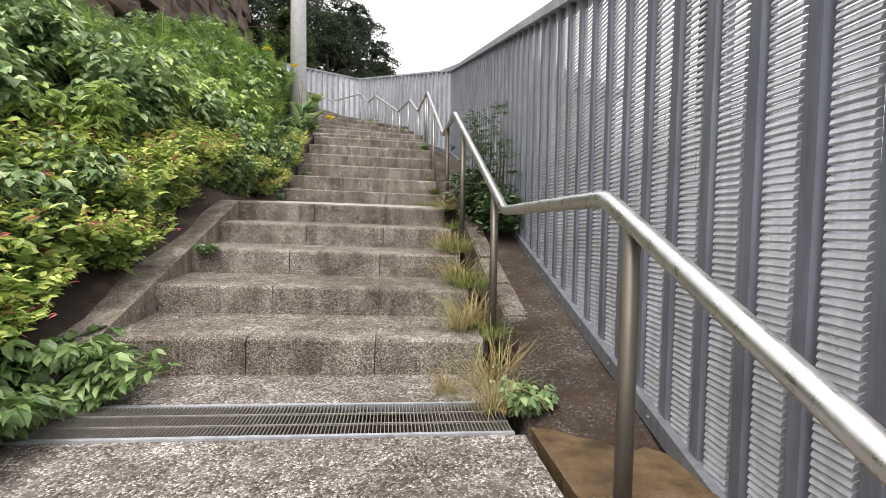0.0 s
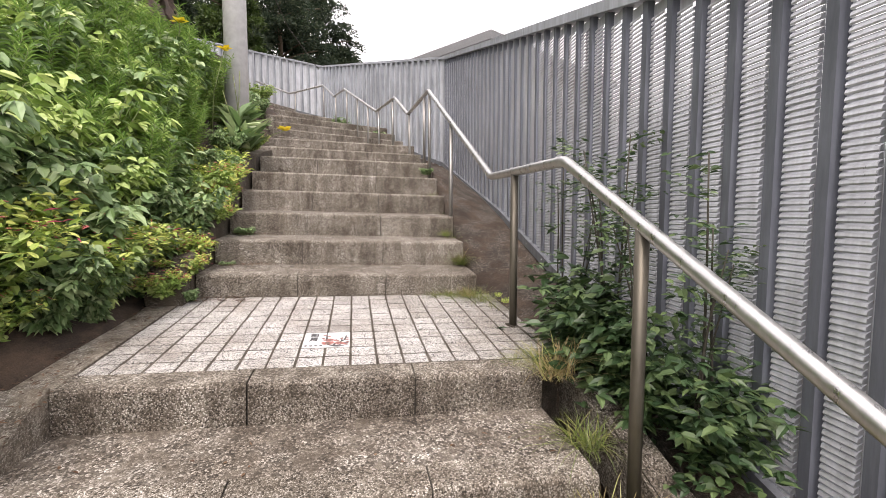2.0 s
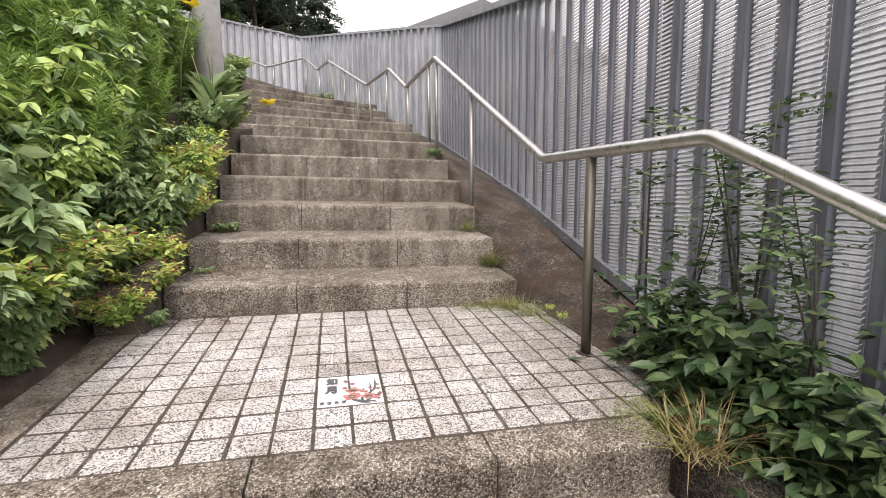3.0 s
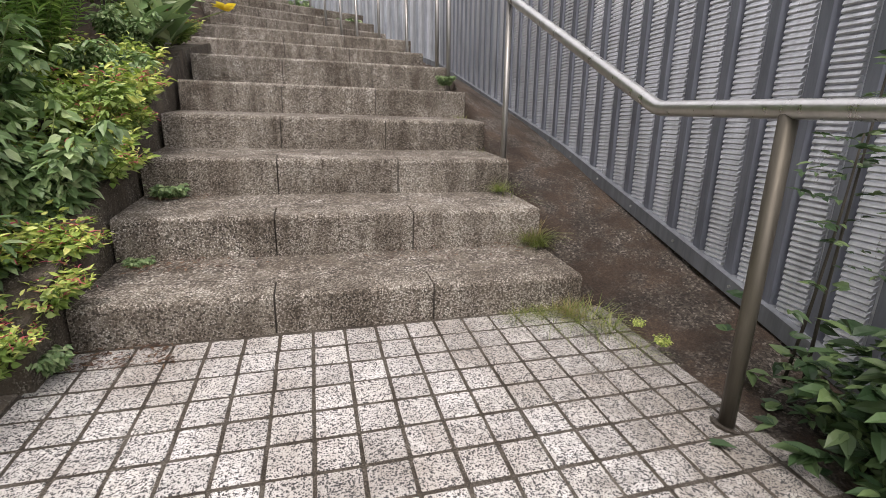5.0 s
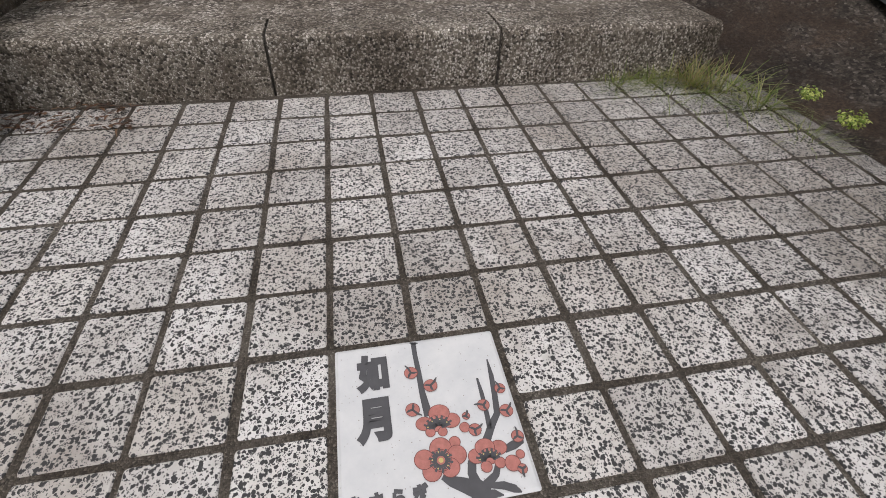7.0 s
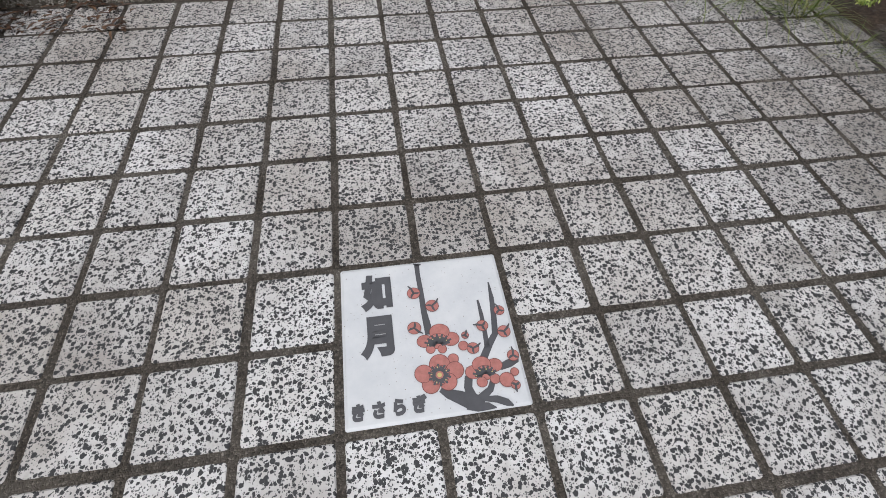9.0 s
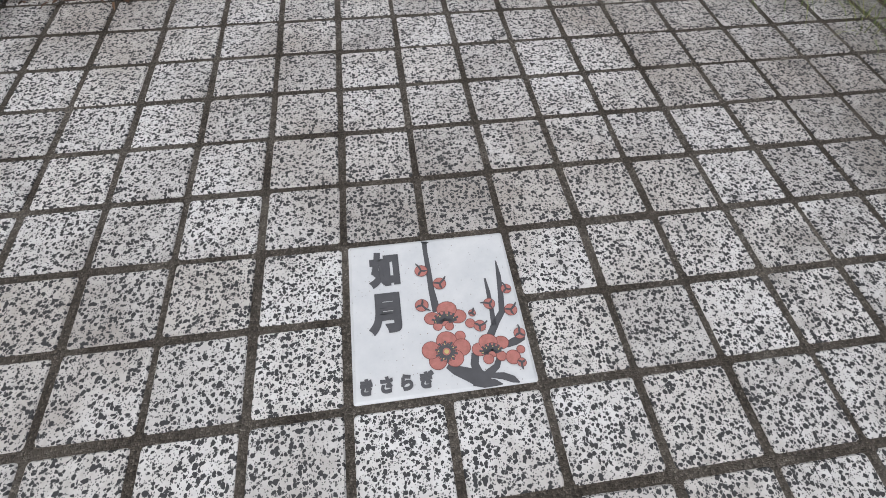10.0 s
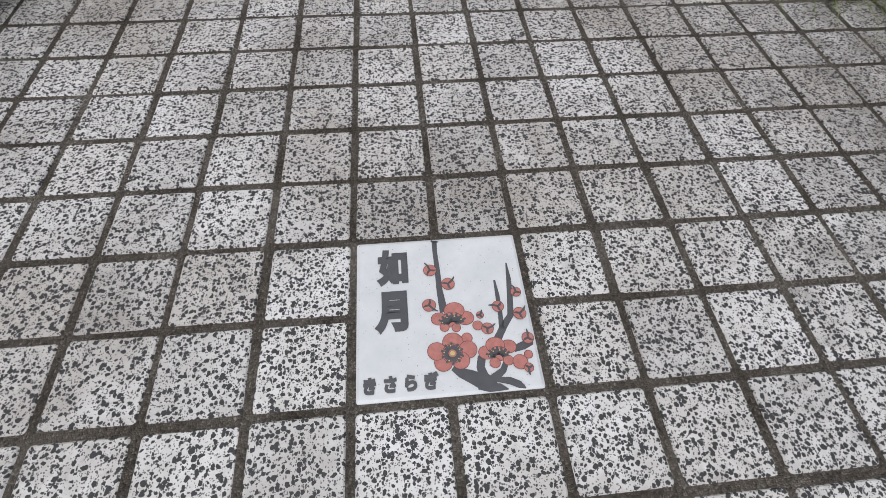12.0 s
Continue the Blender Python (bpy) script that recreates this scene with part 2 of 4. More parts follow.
def glaze_material():
    m, n, l, b = mat("glazed_white", 0.4)
    v = world_coords(n, l)
    col = ramp(n, l, noise_tex(n, l, v, 18, 6, 0.7), [(0.3, (0.53, 0.545, 0.555)), (0.7, (0.64, 0.645, 0.64))])
    c = cells(n, l, v, 210)
    sep = n.new("ShaderNodeSeparateColor")
    l.new(c.outputs["Color"], sep.inputs[0])
    near = ramp(n, l, c.outputs["Distance"], [(0.10, (1, 1, 1)), (0.17, (0, 0, 0))])
    few = ramp(n, l, sep.outputs[0], [(0.55, (0, 0, 0)), (0.75, (0.6, 0.6, 0.6)), (0.9, (0.9, 0.9, 0.9))])
    col = mix(n, l, mix(n, l, 1.0, near, few, "MULTIPLY"), col, (0.19, 0.15, 0.12))
    l.new(col, b.inputs["Base Color"])
    bump(n, l, b, noise_tex(n, l, v, 300, 3), 0.12, 0.001)
    return m


WHITE_TILE = glaze_material()
RED_EDGE = plain("plum_outline", (0.16, 0.055, 0.05), 0.5, 0, 0.2, 120, 0)
INK = plain("grey_ink", (0.075, 0.075, 0.08), 0.55)
RED = plain("plum_red", (0.40, 0.155, 0.13), 0.5, 0, 0.2, 120, 0)
YELLOW = plain("stamen_yellow", (0.50, 0.42, 0.16), 0.5)
ROOF = plain("roof_grey", (0.20, 0.205, 0.21), 0.6)
HOUSE = plain("house_wall", (0.45, 0.44, 0.42), 0.8)
BARK = plain("bark", (0.10, 0.075, 0.05), 0.9, 0, 0.4, 30, 0.6)
STEM = plain("green_stem", (0.12, 0.15, 0.05), 0.7)
TWIG = plain("dark_twig", (0.05, 0.045, 0.035), 0.8)
WALLSTONE = concrete("brown_wall_stone", (0.17, 0.125, 0.10), (0.10, 0.075, 0.06), (0.06, 0.055, 0.045), 0.45)


def leaf_mat(name, dark, mid, bright, rough=0.42, thin=0.28):
    m, n, l, b = mat(name, rough, 0, 0.5)
    g = n.new("ShaderNodeNewGeometry")
    c = ramp(n, l, g.outputs["Random Per Island"], [(0.0, dark), (0.5, mid), (1.0, bright)])
    v = world_coords(n, l)
    blot = ramp(n, l, noise_tex(n, l, v, 6, 4), [(0.3, G(0.75)), (0.65, G(1.1))])
    c = mix(n, l, 1.0, c, blot, "MULTIPLY")
    l.new(c, b.inputs["Base Color"])
    tr = n.new("ShaderNodeBsdfTranslucent")
    l.new(c, tr.inputs["Color"])
    ms = n.new("ShaderNodeMixShader")
    ms.inputs[0].default_value = thin
    l.new(b.outputs[0], ms.inputs[1])
    l.new(tr.outputs[0], ms.inputs[2])
    l.new(ms.outputs[0], n["Material Output"].inputs[0])
    return m


LEAF_DARK = leaf_mat("dark_green_leaf", (0.085, 0.15, 0.055), (0.20, 0.315, 0.125), (0.44, 0.54, 0.28), 0.42, 0.22)
LEAF_MID = leaf_mat("mid_green_leaf", (0.14, 0.23, 0.055), (0.31, 0.45, 0.11), (0.58, 0.69, 0.26), 0.42)
LEAF_VINE = leaf_mat("vine_leaf", (0.06, 0.12, 0.035), (0.13, 0.22, 0.065), (0.29, 0.40, 0.15), 0.45)
LEAF_LIME = leaf_mat("yellow_green_leaf", (0.16, 0.27, 0.05), (0.38, 0.49, 0.10), (0.76, 0.78, 0.25))
LEAF_FERN = leaf_mat("feathery_leaf", (0.09, 0.18, 0.035), (0.18, 0.32, 0.065), (0.33, 0.47, 0.12))
LEAF_BUSH = leaf_mat("compound_leaf", (0.025, 0.058, 0.022), (0.052, 0.10, 0.038), (0.15, 0.22, 0.085), 0.45, 0.2)
LEAF_FAR = leaf_mat("distant_needles", (0.018, 0.035, 0.02), (0.032, 0.056, 0.03), (0.075, 0.095, 0.05), 0.75)
LEAF_FAR2 = leaf_mat("distant_leaves", (0.03, 0.06, 0.015), (0.06, 0.10, 0.025), (0.11, 0.16, 0.04))
STRAW = leaf_mat("dry_grass", (0.28, 0.21, 0.10), (0.38, 0.30, 0.15), (0.30, 0.33, 0.10))
GRASS = leaf_mat("green_grass", (0.10, 0.15, 0.03), (0.18, 0.24, 0.05), (0.34, 0.33, 0.12))
PETAL_Y = leaf_mat("yellow_petal", (0.80, 0.60, 0.03), (0.88, 0.70, 0.05), (0.92, 0.78, 0.08))
PETAL_P = leaf_mat("magenta_petal", (0.55, 0.07, 0.16), (0.72, 0.16, 0.22), (0.80, 0.32, 0.24))
LITTER = leaf_mat("leaf_litter", (0.05, 0.03, 0.02), (0.12, 0.065, 0.04), (0.20, 0.12, 0.07))


# ---- mesh helpers ----
def mesh(name, verts, faces, smooth=False):
    me = bpy.data.meshes.new(name)
    me.from_pydata([tuple(v) for v in verts], [], [tuple(f) for f in faces])
    if smooth:
        me.polygons.foreach_set("use_smooth", [True] * len(me.polygons))
    me.update()
    return me


def put(name, me, material, parent=None, label="", m=None):
    if material and not me.materials:
        me.materials.append(material)
    ob = new(name, me)
    if parent:
        ob.parent = parent
    if m is not None:
        ob.matrix_basis = m
    if label:
        ob["label"] = label
    return ob


def part(name, bm, material, parent, label=""):
    me = bpy.data.meshes.new(name)
    bm.normal_update()
    bm.to_mesh(me)
    bm.free()
    return put(name, me, material, parent, label)


def thing(name, label, category, group="", kind="", m=None):
    ob = new(name)
    if m is not None:
        ob.matrix_basis = m
    return tagged(ob, label, category, group, kind)


def slab(corners, z_top, z_bot):
    """Prism over a polygon seen from above; z_top and z_bot are functions of x, y."""
    k = len(corners)
    v = [(x, y, z_top(x, y)) for x, y in corners] + [(x, y, z_bot(x, y)) for x, y in corners]
    f = [tuple(range(k)), tuple(range(2 * k - 1, k - 1, -1))]
    f += [(i, i + k, (i + 1) % k + k, (i + 1) % k) for i in range(k)]
    return v, f


def prism_x(profile, x0, x1, wob=0.0):
    """Profile of (y, z) drawn out from x0 to x1."""
    k = len(profile)
    v = [(x0, y, z) for y, z in profile] + [(x1, y, z) for y, z in profile]
    f = [tuple(range(k)), tuple(range(2 * k - 1, k - 1, -1))]
    f += [(i, i + k, (i + 1) % k + k, (i + 1) % k) for i in range(k)]
    return v, f


def box(x0, x1, y0, y1, z0, z1, bev=0.0):
    bm = bmesh.new()
    bmesh.ops.create_cube(bm, size=1.0, matrix=Matrix.Translation(((x0 + x1) / 2, (y0 + y1) / 2, (z0 + z1) / 2)) @ Matrix.Diagonal((x1 - x0, y1 - y0, z1 - z0, 1)))
    if bev:
        bmesh.ops.bevel(bm, geom=bm.edges[:], offset=bev, segments=2, affect="EDGES", profile=0.7)
    return bm


def tube(points, radii, sides=10, cap=True):
    """Tube along points; radii one number or one for each point."""
    pts = [Vector(p) for p in points]
    rr = [radii] * len(pts) if isinstance(radii, (int, float)) else list(radii)
    v, f = [], []
    ref = Vector((0.31, 0.17, 0.93))
    for i, p in enumerate(pts):
        a = (pts[i] - pts[i - 1]).normalized() if i else (pts[1] - pts[0]).normalized()
        c = (pts[i + 1] - pts[i]).normalized() if i + 1 < len(pts) else a
        d = (a + c).normalized()
        r0 = ref if abs(d.dot(ref)) < 0.95 else Vector((1, 0, 0))
        s = d.cross(r0).normalized()
        u = s.cross(d)
        stretch = 1.0 / max(0.6, d.dot(a))
        for k in range(sides):
            t = 2 * math.pi * k / sides
            v.append(p + (s * math.cos(t) + u * math.sin(t)) * rr[i] * stretch)
        if i:
            b0, b1 = (i - 1) * sides, i * sides
            f += [(b0 + k, b0 + (k + 1) % sides, b1 + (k + 1) % sides, b1 + k) for k in range(sides)]
    if cap:
        f += [tuple(range(sides - 1, -1, -1)), tuple(range((len(pts) - 1) * sides, len(pts) * sides))]
    return v, f


def joined(pieces):
    V, F = [], []
    for v, f in pieces:
        o = len(V)
        V += [tuple(p) for p in v]
        F += [tuple(i + o for i in q) for q in f]
    return V, F


LEAF_V = np.array([(0, 0, 0), (-0.42, 0.22, 0.07), (0, 0.25, 0), (0.42, 0.22, 0.07), (-0.40, 0.58, 0.03), (0, 0.6, -0.05), (0.40, 0.58, 0.03), (0, 1.0, -0.16)])
LEAF_F = np.array([(0, 2, 1), (0, 3, 2), (1, 2, 5), (1, 5, 4), (2, 3, 6), (2, 6, 5), (4, 5, 7), (5, 6, 7)])


def leaf_cloud(name, pos, way, length, width, rng, roll=0.6):
    """Many folded leaves in one mesh: base points, directions, sizes."""
    pos, way = np.asarray(pos, float), np.asarray(way, float)
    n = len(pos)
    way = way / np.linalg.norm(way, axis=1)[:, None]
    up = np.tile((0.0, 0.0, 1.0), (n, 1)) + rng.normal(0, roll, (n, 3))
    side = np.cross(way, up)
    side /= np.linalg.norm(side, axis=1)[:, None] + 1e-9
    nor = np.cross(side, way)
    L = np.broadcast_to(length, n)[:, None, None]
    W = np.broadcast_to(width, n)[:, None, None]
    v = pos[:, None, :] + LEAF_V[None, :, 0:1] * W * side[:, None, :] + LEAF_V[None, :, 1:2] * L * way[:, None, :] + LEAF_V[None, :, 2:3] * L * nor[:, None, :]
    f = (LEAF_F[None] + 8 * np.arange(n)[:, None, None]).reshape(-1, 3)
    me = bpy.data.meshes.new(name)
    me.from_pydata(v.reshape(-1, 3).tolist(), [], f.tolist())
    me.update()
    return me


# ---- levels of the place ----
def run(y):
    """Height of the walking line along the stairs, at x = 0."""
    return float(np.interp(y, [-9, -6.4, -4.5, -3.0, -2.73, -0.64, 0.85, 3.12, 4.25, 4.75, 6.3, 8.1, 8.8, 9.8, 12, 40], [-2.2, -1.75, -0.98, -0.98, -0.79, -0.03, 0.05, 1.26, 1.33, 1.70, 1.75, 2.5, 2.55, 3.0, 3.4, 4.5]))


def fence_x(y):
    return 1.75 + 0.040 * y


def fence_low(y):
    return float(np.interp(y, [-7.3, -3.93, 0.19, 2.25, 6.3], [-1.97, -1.073, 0.028, 0.61, 1.53]))


def fence_high(y):
    return 1.84 + 0.27 * y


BEND, CORNER, FAR_LEFT = (2.0, 6.3), (-0.52, 10.9), (-5.5, 12.6)


def bank(x, y):
    """Planted slope beside the stairs."""
    d = max(0.0, -1.02 - x)
    return run(y) + 0.02 + 0.72 * min(d, 2.1) + 0.1 * max(0.0, d - 2.1)


# ---- ground ----
def ground():
    xs = sorted(set(list(np.linspace(-300, -12, 9)) + list(np.linspace(-12, -4, 9)) + list(np.arange(-4, 3.01, 0.2)) + list(np.linspace(3, 14, 9)) + list(np.linspace(14, 300, 9))))
    ys = sorted(set(list(np.linspace(-300, -14, 9)) + list(np.linspace(-14, -6, 8)) + list(np.arange(-6, 13.01, 0.2)) + list(np.linspace(13, 40, 10)) + list(np.linspace(40, 400, 9))))
    V, F = [], []
    for y in ys:
        for x in xs:
            yy = max(-9.0, min(40.0, y))
            if x < -0.98:
                z = bank(x, yy) + 0.05 * noise.noise((x * 1.7, y * 1.7, 0))
            elif x < 1.5:
                z = run(yy) - 0.45
            else:
                z = min(run(yy), 2.6) - 0.6
            if -0.98 > x > -2.6 and y > 9.4:
                z = run(yy) - 0.45
            V.append((x, y, z))
    w = len(xs)
    for j in range(len(ys) - 1):
        for i in range(w - 1):
            F.append((j * w + i, j * w + i + 1, (j + 1) * w + i + 1, (j + 1) * w + i))
    tagged(put("ground", mesh("ground", V, F, True), SOIL), "dark bare soil of the planted bank under the shrubs", "ground", kind="structure")


ground()


# ---- stairs ----
def nosing_profile(d, h):
    p = [(0.0, -h), (0.0, -0.035)]
    for k in range(5):
        t = math.pi / 2 * k / 4
        p.append((0.022 - 0.022 * math.cos(t), -0.022 + 0.022 * math.sin(t)))
    return p + [(d, 0.006), (d, -h)]


def flight(name, m, steps, x0, x1, joints, last_back, label, tread_from=0.15):
    """Steps as (y, z, riser) of each nosing in local metres. Front stones are parts, so are the treads behind them."""
    th = thing(name, label, "stairs", "flights of the stairway", "structure", m)
    rng = random.Random(len(name) + len(steps) * 7)
    for k, (y, z, h) in enumerate(steps):
        y_next, z_next = (steps[k + 1][0], steps[k + 1][1] - steps[k + 1][2]) if k + 1 < len(steps) else last_back
        edges = [x0] + [j + rng.uniform(-0.02, 0.02) for j in joints] + [x1]
        for a, c in zip(edges[:-1], edges[1:]):
            v, f = prism_x(nosing_profile(tread_from, h + 0.02), a + 0.0035, c - 0.0035)
            o = rng.uniform(-0.004, 0.004)
            put("step_stone", mesh("step_stone", [(X, Y + y + o, Z + z + rng.uniform(0, 0.001)) for X, Y, Z in v], f), TERRAZZO, th)
        v, f = prism_x(nosing_profile(tread_from - 0.006, h + 0.01), x0 + 0.01, x1 - 0.01)
        put("joint_mortar", mesh("joint_mortar", [(X, Y + y + 0.012, Z + z - 0.008) for X, Y, Z in v], f), JOINT, th)
        if y_next - y > tread_from + 0.02:
            v, f = slab([(x0, y + tread_from - 0.002), (x1, y + tread_from - 0.002), (x1, y_next + 0.03), (x0, y_next + 0.03)],
                        lambda X, Y: z + (z_next - z) * (Y - y) / max(0.01, y_next - y) - 0.001, lambda X, Y: z - h - 0.05)
            put("tread", mesh("tread", v, f), TREAD, th)
    return th


TILT = 1.4
S1 = [-2.73, -2.20, -1.69, -1.15, -0.64]
lower = [(y, -0.03 - 0.19 * (4 - k), 0.17 if k else 0.19) for k, y in enumerate(S1)]
flight("stair_flight", pose(0, 0, 0, 0, TILT, 0), lower, -0.84, 1.08, [-0.14, 0.505], (-0.48, -0.03), "grey washed-stone steps with jointed nosing blocks and pebbled treads")
upper = [(0.85 + 0.454 * k, 0.20 + 0.212 * k, 0.175 if k == 0 else 0.19) for k in range(6)]
flight("stair_flight", pose(0, 0, 0, 0, TILT, 0), upper, -0.80, 1.17, [-0.15, 0.50], (4.25, 1.31), "grey washed-stone steps stained dark above the tiled landing")
flight("stair_flight", pose(0.0, 4.25, 0, 0, TILT, 4), [(0, 1.51, 0.19), (0.5, 1.70, 0.17)], -1.0, 1.22, [-0.2, 0.45], (1.9, 1.72), "short flight of grey washed-stone steps")
flight("stair_flight", pose(-0.1, 6.25, 0, 0, TILT, 18), [(0.43 * k, 1.92 + 0.2 * k, 0.18) for k in range(4)], -1.0, 1.55, [-0.3, 0.3, 0.9], (2.15, 2.55), "distant flight of grey washed-stone steps")
flight("stair_flight", pose(-0.75, 8.55, 0, 0, TILT, 30), [(0.4 * k, 2.73 + 0.2 * k, 0.18) for k in range(2)], -0.9, 1.1, [-0.2, 0.5], (1.5, 2.98), "distant flight of grey washed-stone steps")
flight("stair_flight", pose(-1.3, 9.85, 0, 0, TILT, 50), [(0.4 * k, 3.13 + 0.18 * k, 0.18) for k in range(3)], -0.9, 1.0, [-0.2, 0.5], (2.5, 3.52), "distant flight of grey washed-stone steps")

# steps that lead down behind, under the first metres of the walk
flight("stair_flight", pose(0, 0, 0, 0, TILT, 0), [(-6.5 + 0.5 * k, -1.74 + 0.19 * k, 0.18) for k in range(4)], -0.95, 1.08, [-0.2, 0.45], (-4.52, -1.0), "grey washed-stone steps leading down to the path")

# ---- lower landing, drain and muddy gutter ----
low = thing("path", "grey pebble-washed concrete path with worn stains", "path", "", "structure", pose(0, 0, 0, 0, 1.1, 0))
v, f = slab([(-0.98, -4.5), (1.10, -4.5), (1.10, -3.44), (-0.98, -3.44)], lambda x, y: -0.985, lambda x, y: -1.3)
put("paving", mesh("paving", v, f), PEBBLE, low)
v, f = slab([(-0.98, -3.11), (1.10, -3.11), (1.10, -2.70), (-0.98, -2.70)], lambda x, y: -0.98, lambda x, y: -1.3)
put("paving", mesh("paving", v, f), PEBBLE, low)
v, f = slab([(-0.98, -3.44), (1.10, -3.44), (1.10, -3.11), (-0.98, -3.11)], lambda x, y: -1.09, lambda x, y: -1.3)
put("channel_floor", mesh("channel_floor", v, f), SOIL, low, "dark silted drain channel")

grate = thing("drain_grate", "galvanised steel drain grating set flush across the path", "grating", m=pose(0, 0, 0, 0, 1.1, 0))
for y in (-3.43, -3.13):
    part("side_bar", box(-0.95, 1.06, y - 0.008, y + 0.008, -1.02, -0.975, 0.002), ZINC, grate)
for y in (-3.33, -3.23):
    part("cross_rod", box(-0.95, 1.06, y - 0.004, y + 0.004, -0.984, -0.977), GRATE, grate)
bar = mesh("bearing_bar", *prism_x([(-3.425, -1.01), (-3.135, -1.01), (-3.135, -0.979), (-3.425, -0.979)], -0.0017, 0.0017))
for k in range(134):
    put("bearing_bar", bar, GRATE, grate, m=pose(-0.94 + k * 0.015, 0, 0))

# sloping concrete strip between the stairs and the fence
def edge_line(y):
    return float(np.interp(y, [-6.6, -3.4, -2.85, -0.6, 0.8, 3.1, 4.3, 4.9], [-1.9, -1.04, -0.86, -0.10, -0.02, 1.15, 1.32, 1.5]))


def strip():
    ys = list(np.arange(-6.6, 6.31, 0.15))
    V, F = [], []
    cols = [0.0, 0.0, 0.2, 0.45, 0.7, 1.0, 1.15]
    for y in ys:
        xa, xb = 1.20 if y > -0.45 else 1.26, fence_x(y) + 0.06
        if y < -2.9:
            xa = 1.12
        for k, t in enumerate(cols):
            zi, zf = edge_line(y), fence_low(y) - 0.03
            if y < -3.55:
                zi, zf = zi - 0.05, min(zf, -1.03)
            tt = min(1, t)
            z = zi * (1 - tt) + zf * tt + 0.012 * noise.noise((y * 3, t * 4, 1.0))
            if k == 0:
                z = zi - 0.7
            V.append((xa + (xb - xa) * t, y, z))
    w = len(cols)
    for j in range(len(ys) - 1):
        for i in range(w - 1):
            F.append((j * w + i, j * w + i + 1, (j + 1) * w + i + 1, (j + 1) * w + i))
    tagged(put("sloping_kerb", mesh("sloping_kerb", V, F, True), RAMP), "sloping concrete strip stained brown along the fence foot", "kerb", kind="structure")


strip()

# muddy gutter beside the path
def puddle_material():
    m, n, l, b = mat("wet_mud", 0.3)
    v = world_coords(n, l)
    col = ramp(n, l, noise_tex(n, l, v, 5, 7, 0.7), [(0.35, (0.05, 0.034, 0.018)), (0.52, (0.13, 0.085, 0.04)), (0.68, (0.17, 0.135, 0.09)), (0.8, (0.25, 0.225, 0.19))])
    l.new(mix(n, l, 1.0, col, ramp(n, l, noise_tex(n, l, v, 90, 5, 0.7), [(0.3, G(0.7)), (0.7, G(1.1))]), "MULTIPLY"), b.inputs["Base Color"])
    l.new(ramp(n, l, noise_tex(n, l, v, 4, 5), [(0.4, G(0.15)), (0.6, G(0.75))]), b.inputs["Roughness"])
    bump(n, l, b, noise_tex(n, l, v, 40, 5), 0.25, 0.004)
    return m


rim = [(1.125, -4.5), (1.56, -4.5), (1.555, -3.62), (1.50, -3.56), (1.42, -3.60), (1.36, -3.50), (1.28, -3.46), (1.22, -3.40), (1.125, -3.36)]
v, f = slab(rim, lambda x, y: -1.012, lambda x, y: -1.2)
tagged(put("gutter", mesh("gutter", v, f), puddle_material()), "wet orange-brown mud in the gutter beside the path", "gutter", kind="structure")

# broken kerb stones beside the lower flight
kerb_r = thing("kerb_row", "row of rough broken kerb stones beside the stair edge", "kerb", kind="structure")
rngk = random.Random(4)
for k in range(5):
    ya, yb = -2.55 + k * 0.42, -2.55 + k * 0.42 + 0.41
    v, f = slab([(1.22, ya), (1.36, ya + 0.01), (1.36, yb), (1.22, yb)], lambda x, y: edge_line(y) + 0.035 - 0.05 * (x - 1.22), lambda x, y: edge_line(y) - 0.25)
    bm = bmesh.new()
    me0 = mesh("tmp", v, f)
    bm.from_mesh(me0)
    bpy.data.meshes.remove(me0)
    bmesh.ops.bevel(bm, geom=bm.edges[:], offset=0.012, segments=2, affect="EDGES")
    for q in bm.verts:
        q.co += Vector((rngk.uniform(-1, 1), rngk.uniform(-1, 1), rngk.uniform(-1, 1))) * 0.003
    part("kerb_stone", bm, TERRAZZO, kerb_r)


# left kerbs
def kerb_left():
    th = thing("kerb", "sloping grey concrete kerb at the planted side", "kerb", kind="structure")
    up_z = lambda x, y: float(np.interp(y, [-3.3, -2.75, -0.62, -0.4, 0.85], [-0.93, -0.76, 0.0, 0.02, 0.10]))
    ys = [-3.1, -2.75, -2.0, -1.3, -0.62]
    for a, c in zip(ys[:-1], ys[1:]):
        v, f = slab([(-1.10, a + 0.003), (-0.843, a + 0.003), (-0.843, c - 0.003), (-1.10, c - 0.003)], up_z, lambda x, y: up_z(x, y) - 0.5)
        put("kerb_stone", mesh("kerb_stone", v, f), KERB, th)
    v, f = slab([(-1.25, -0.615), (-0.847, -0.615), (-0.847, 0.86), (-1.15, 0.86)], lambda x, y: 0.02 * -x + 0.055 * y + 0.002, lambda x, y: -0.5)
    put("kerb_stone", mesh("kerb_stone", v, f), KERB, th)
    wall = thing("low_wall", "low dark concrete side wall of the upper steps under hanging plants", "wall", kind="structure")
    top = lambda x, y: float(np.interp(y, [0.5, 0.85, 3.3, 4.4], [0.16, 0.30, 1.38, 1.48])) + 0.03
    ys = [0.62, 1.4, 2.2, 3.0, 4.3]
    for a, c in zip(ys[:-1], ys[1:]):
        v, f = slab([(-1.02, a), (-0.803, a), (-0.803, c), (-1.02, c)], top, lambda x, y: top(x, y) - 0.9)
        put("wall_block", mesh("wall_block", v, f), KERB_DARK, wall)


kerb_left()

# ---- tiled landing ----
PITCH, GAP = 0.12, 0.0108
LAND = pose(0, 0, 0, 3.15, 1.15, 0)
landing = thing("tiled_landing", "landing paved with white black-speckled square tiles in dark grout", "floor", kind="structure", m=LAND)
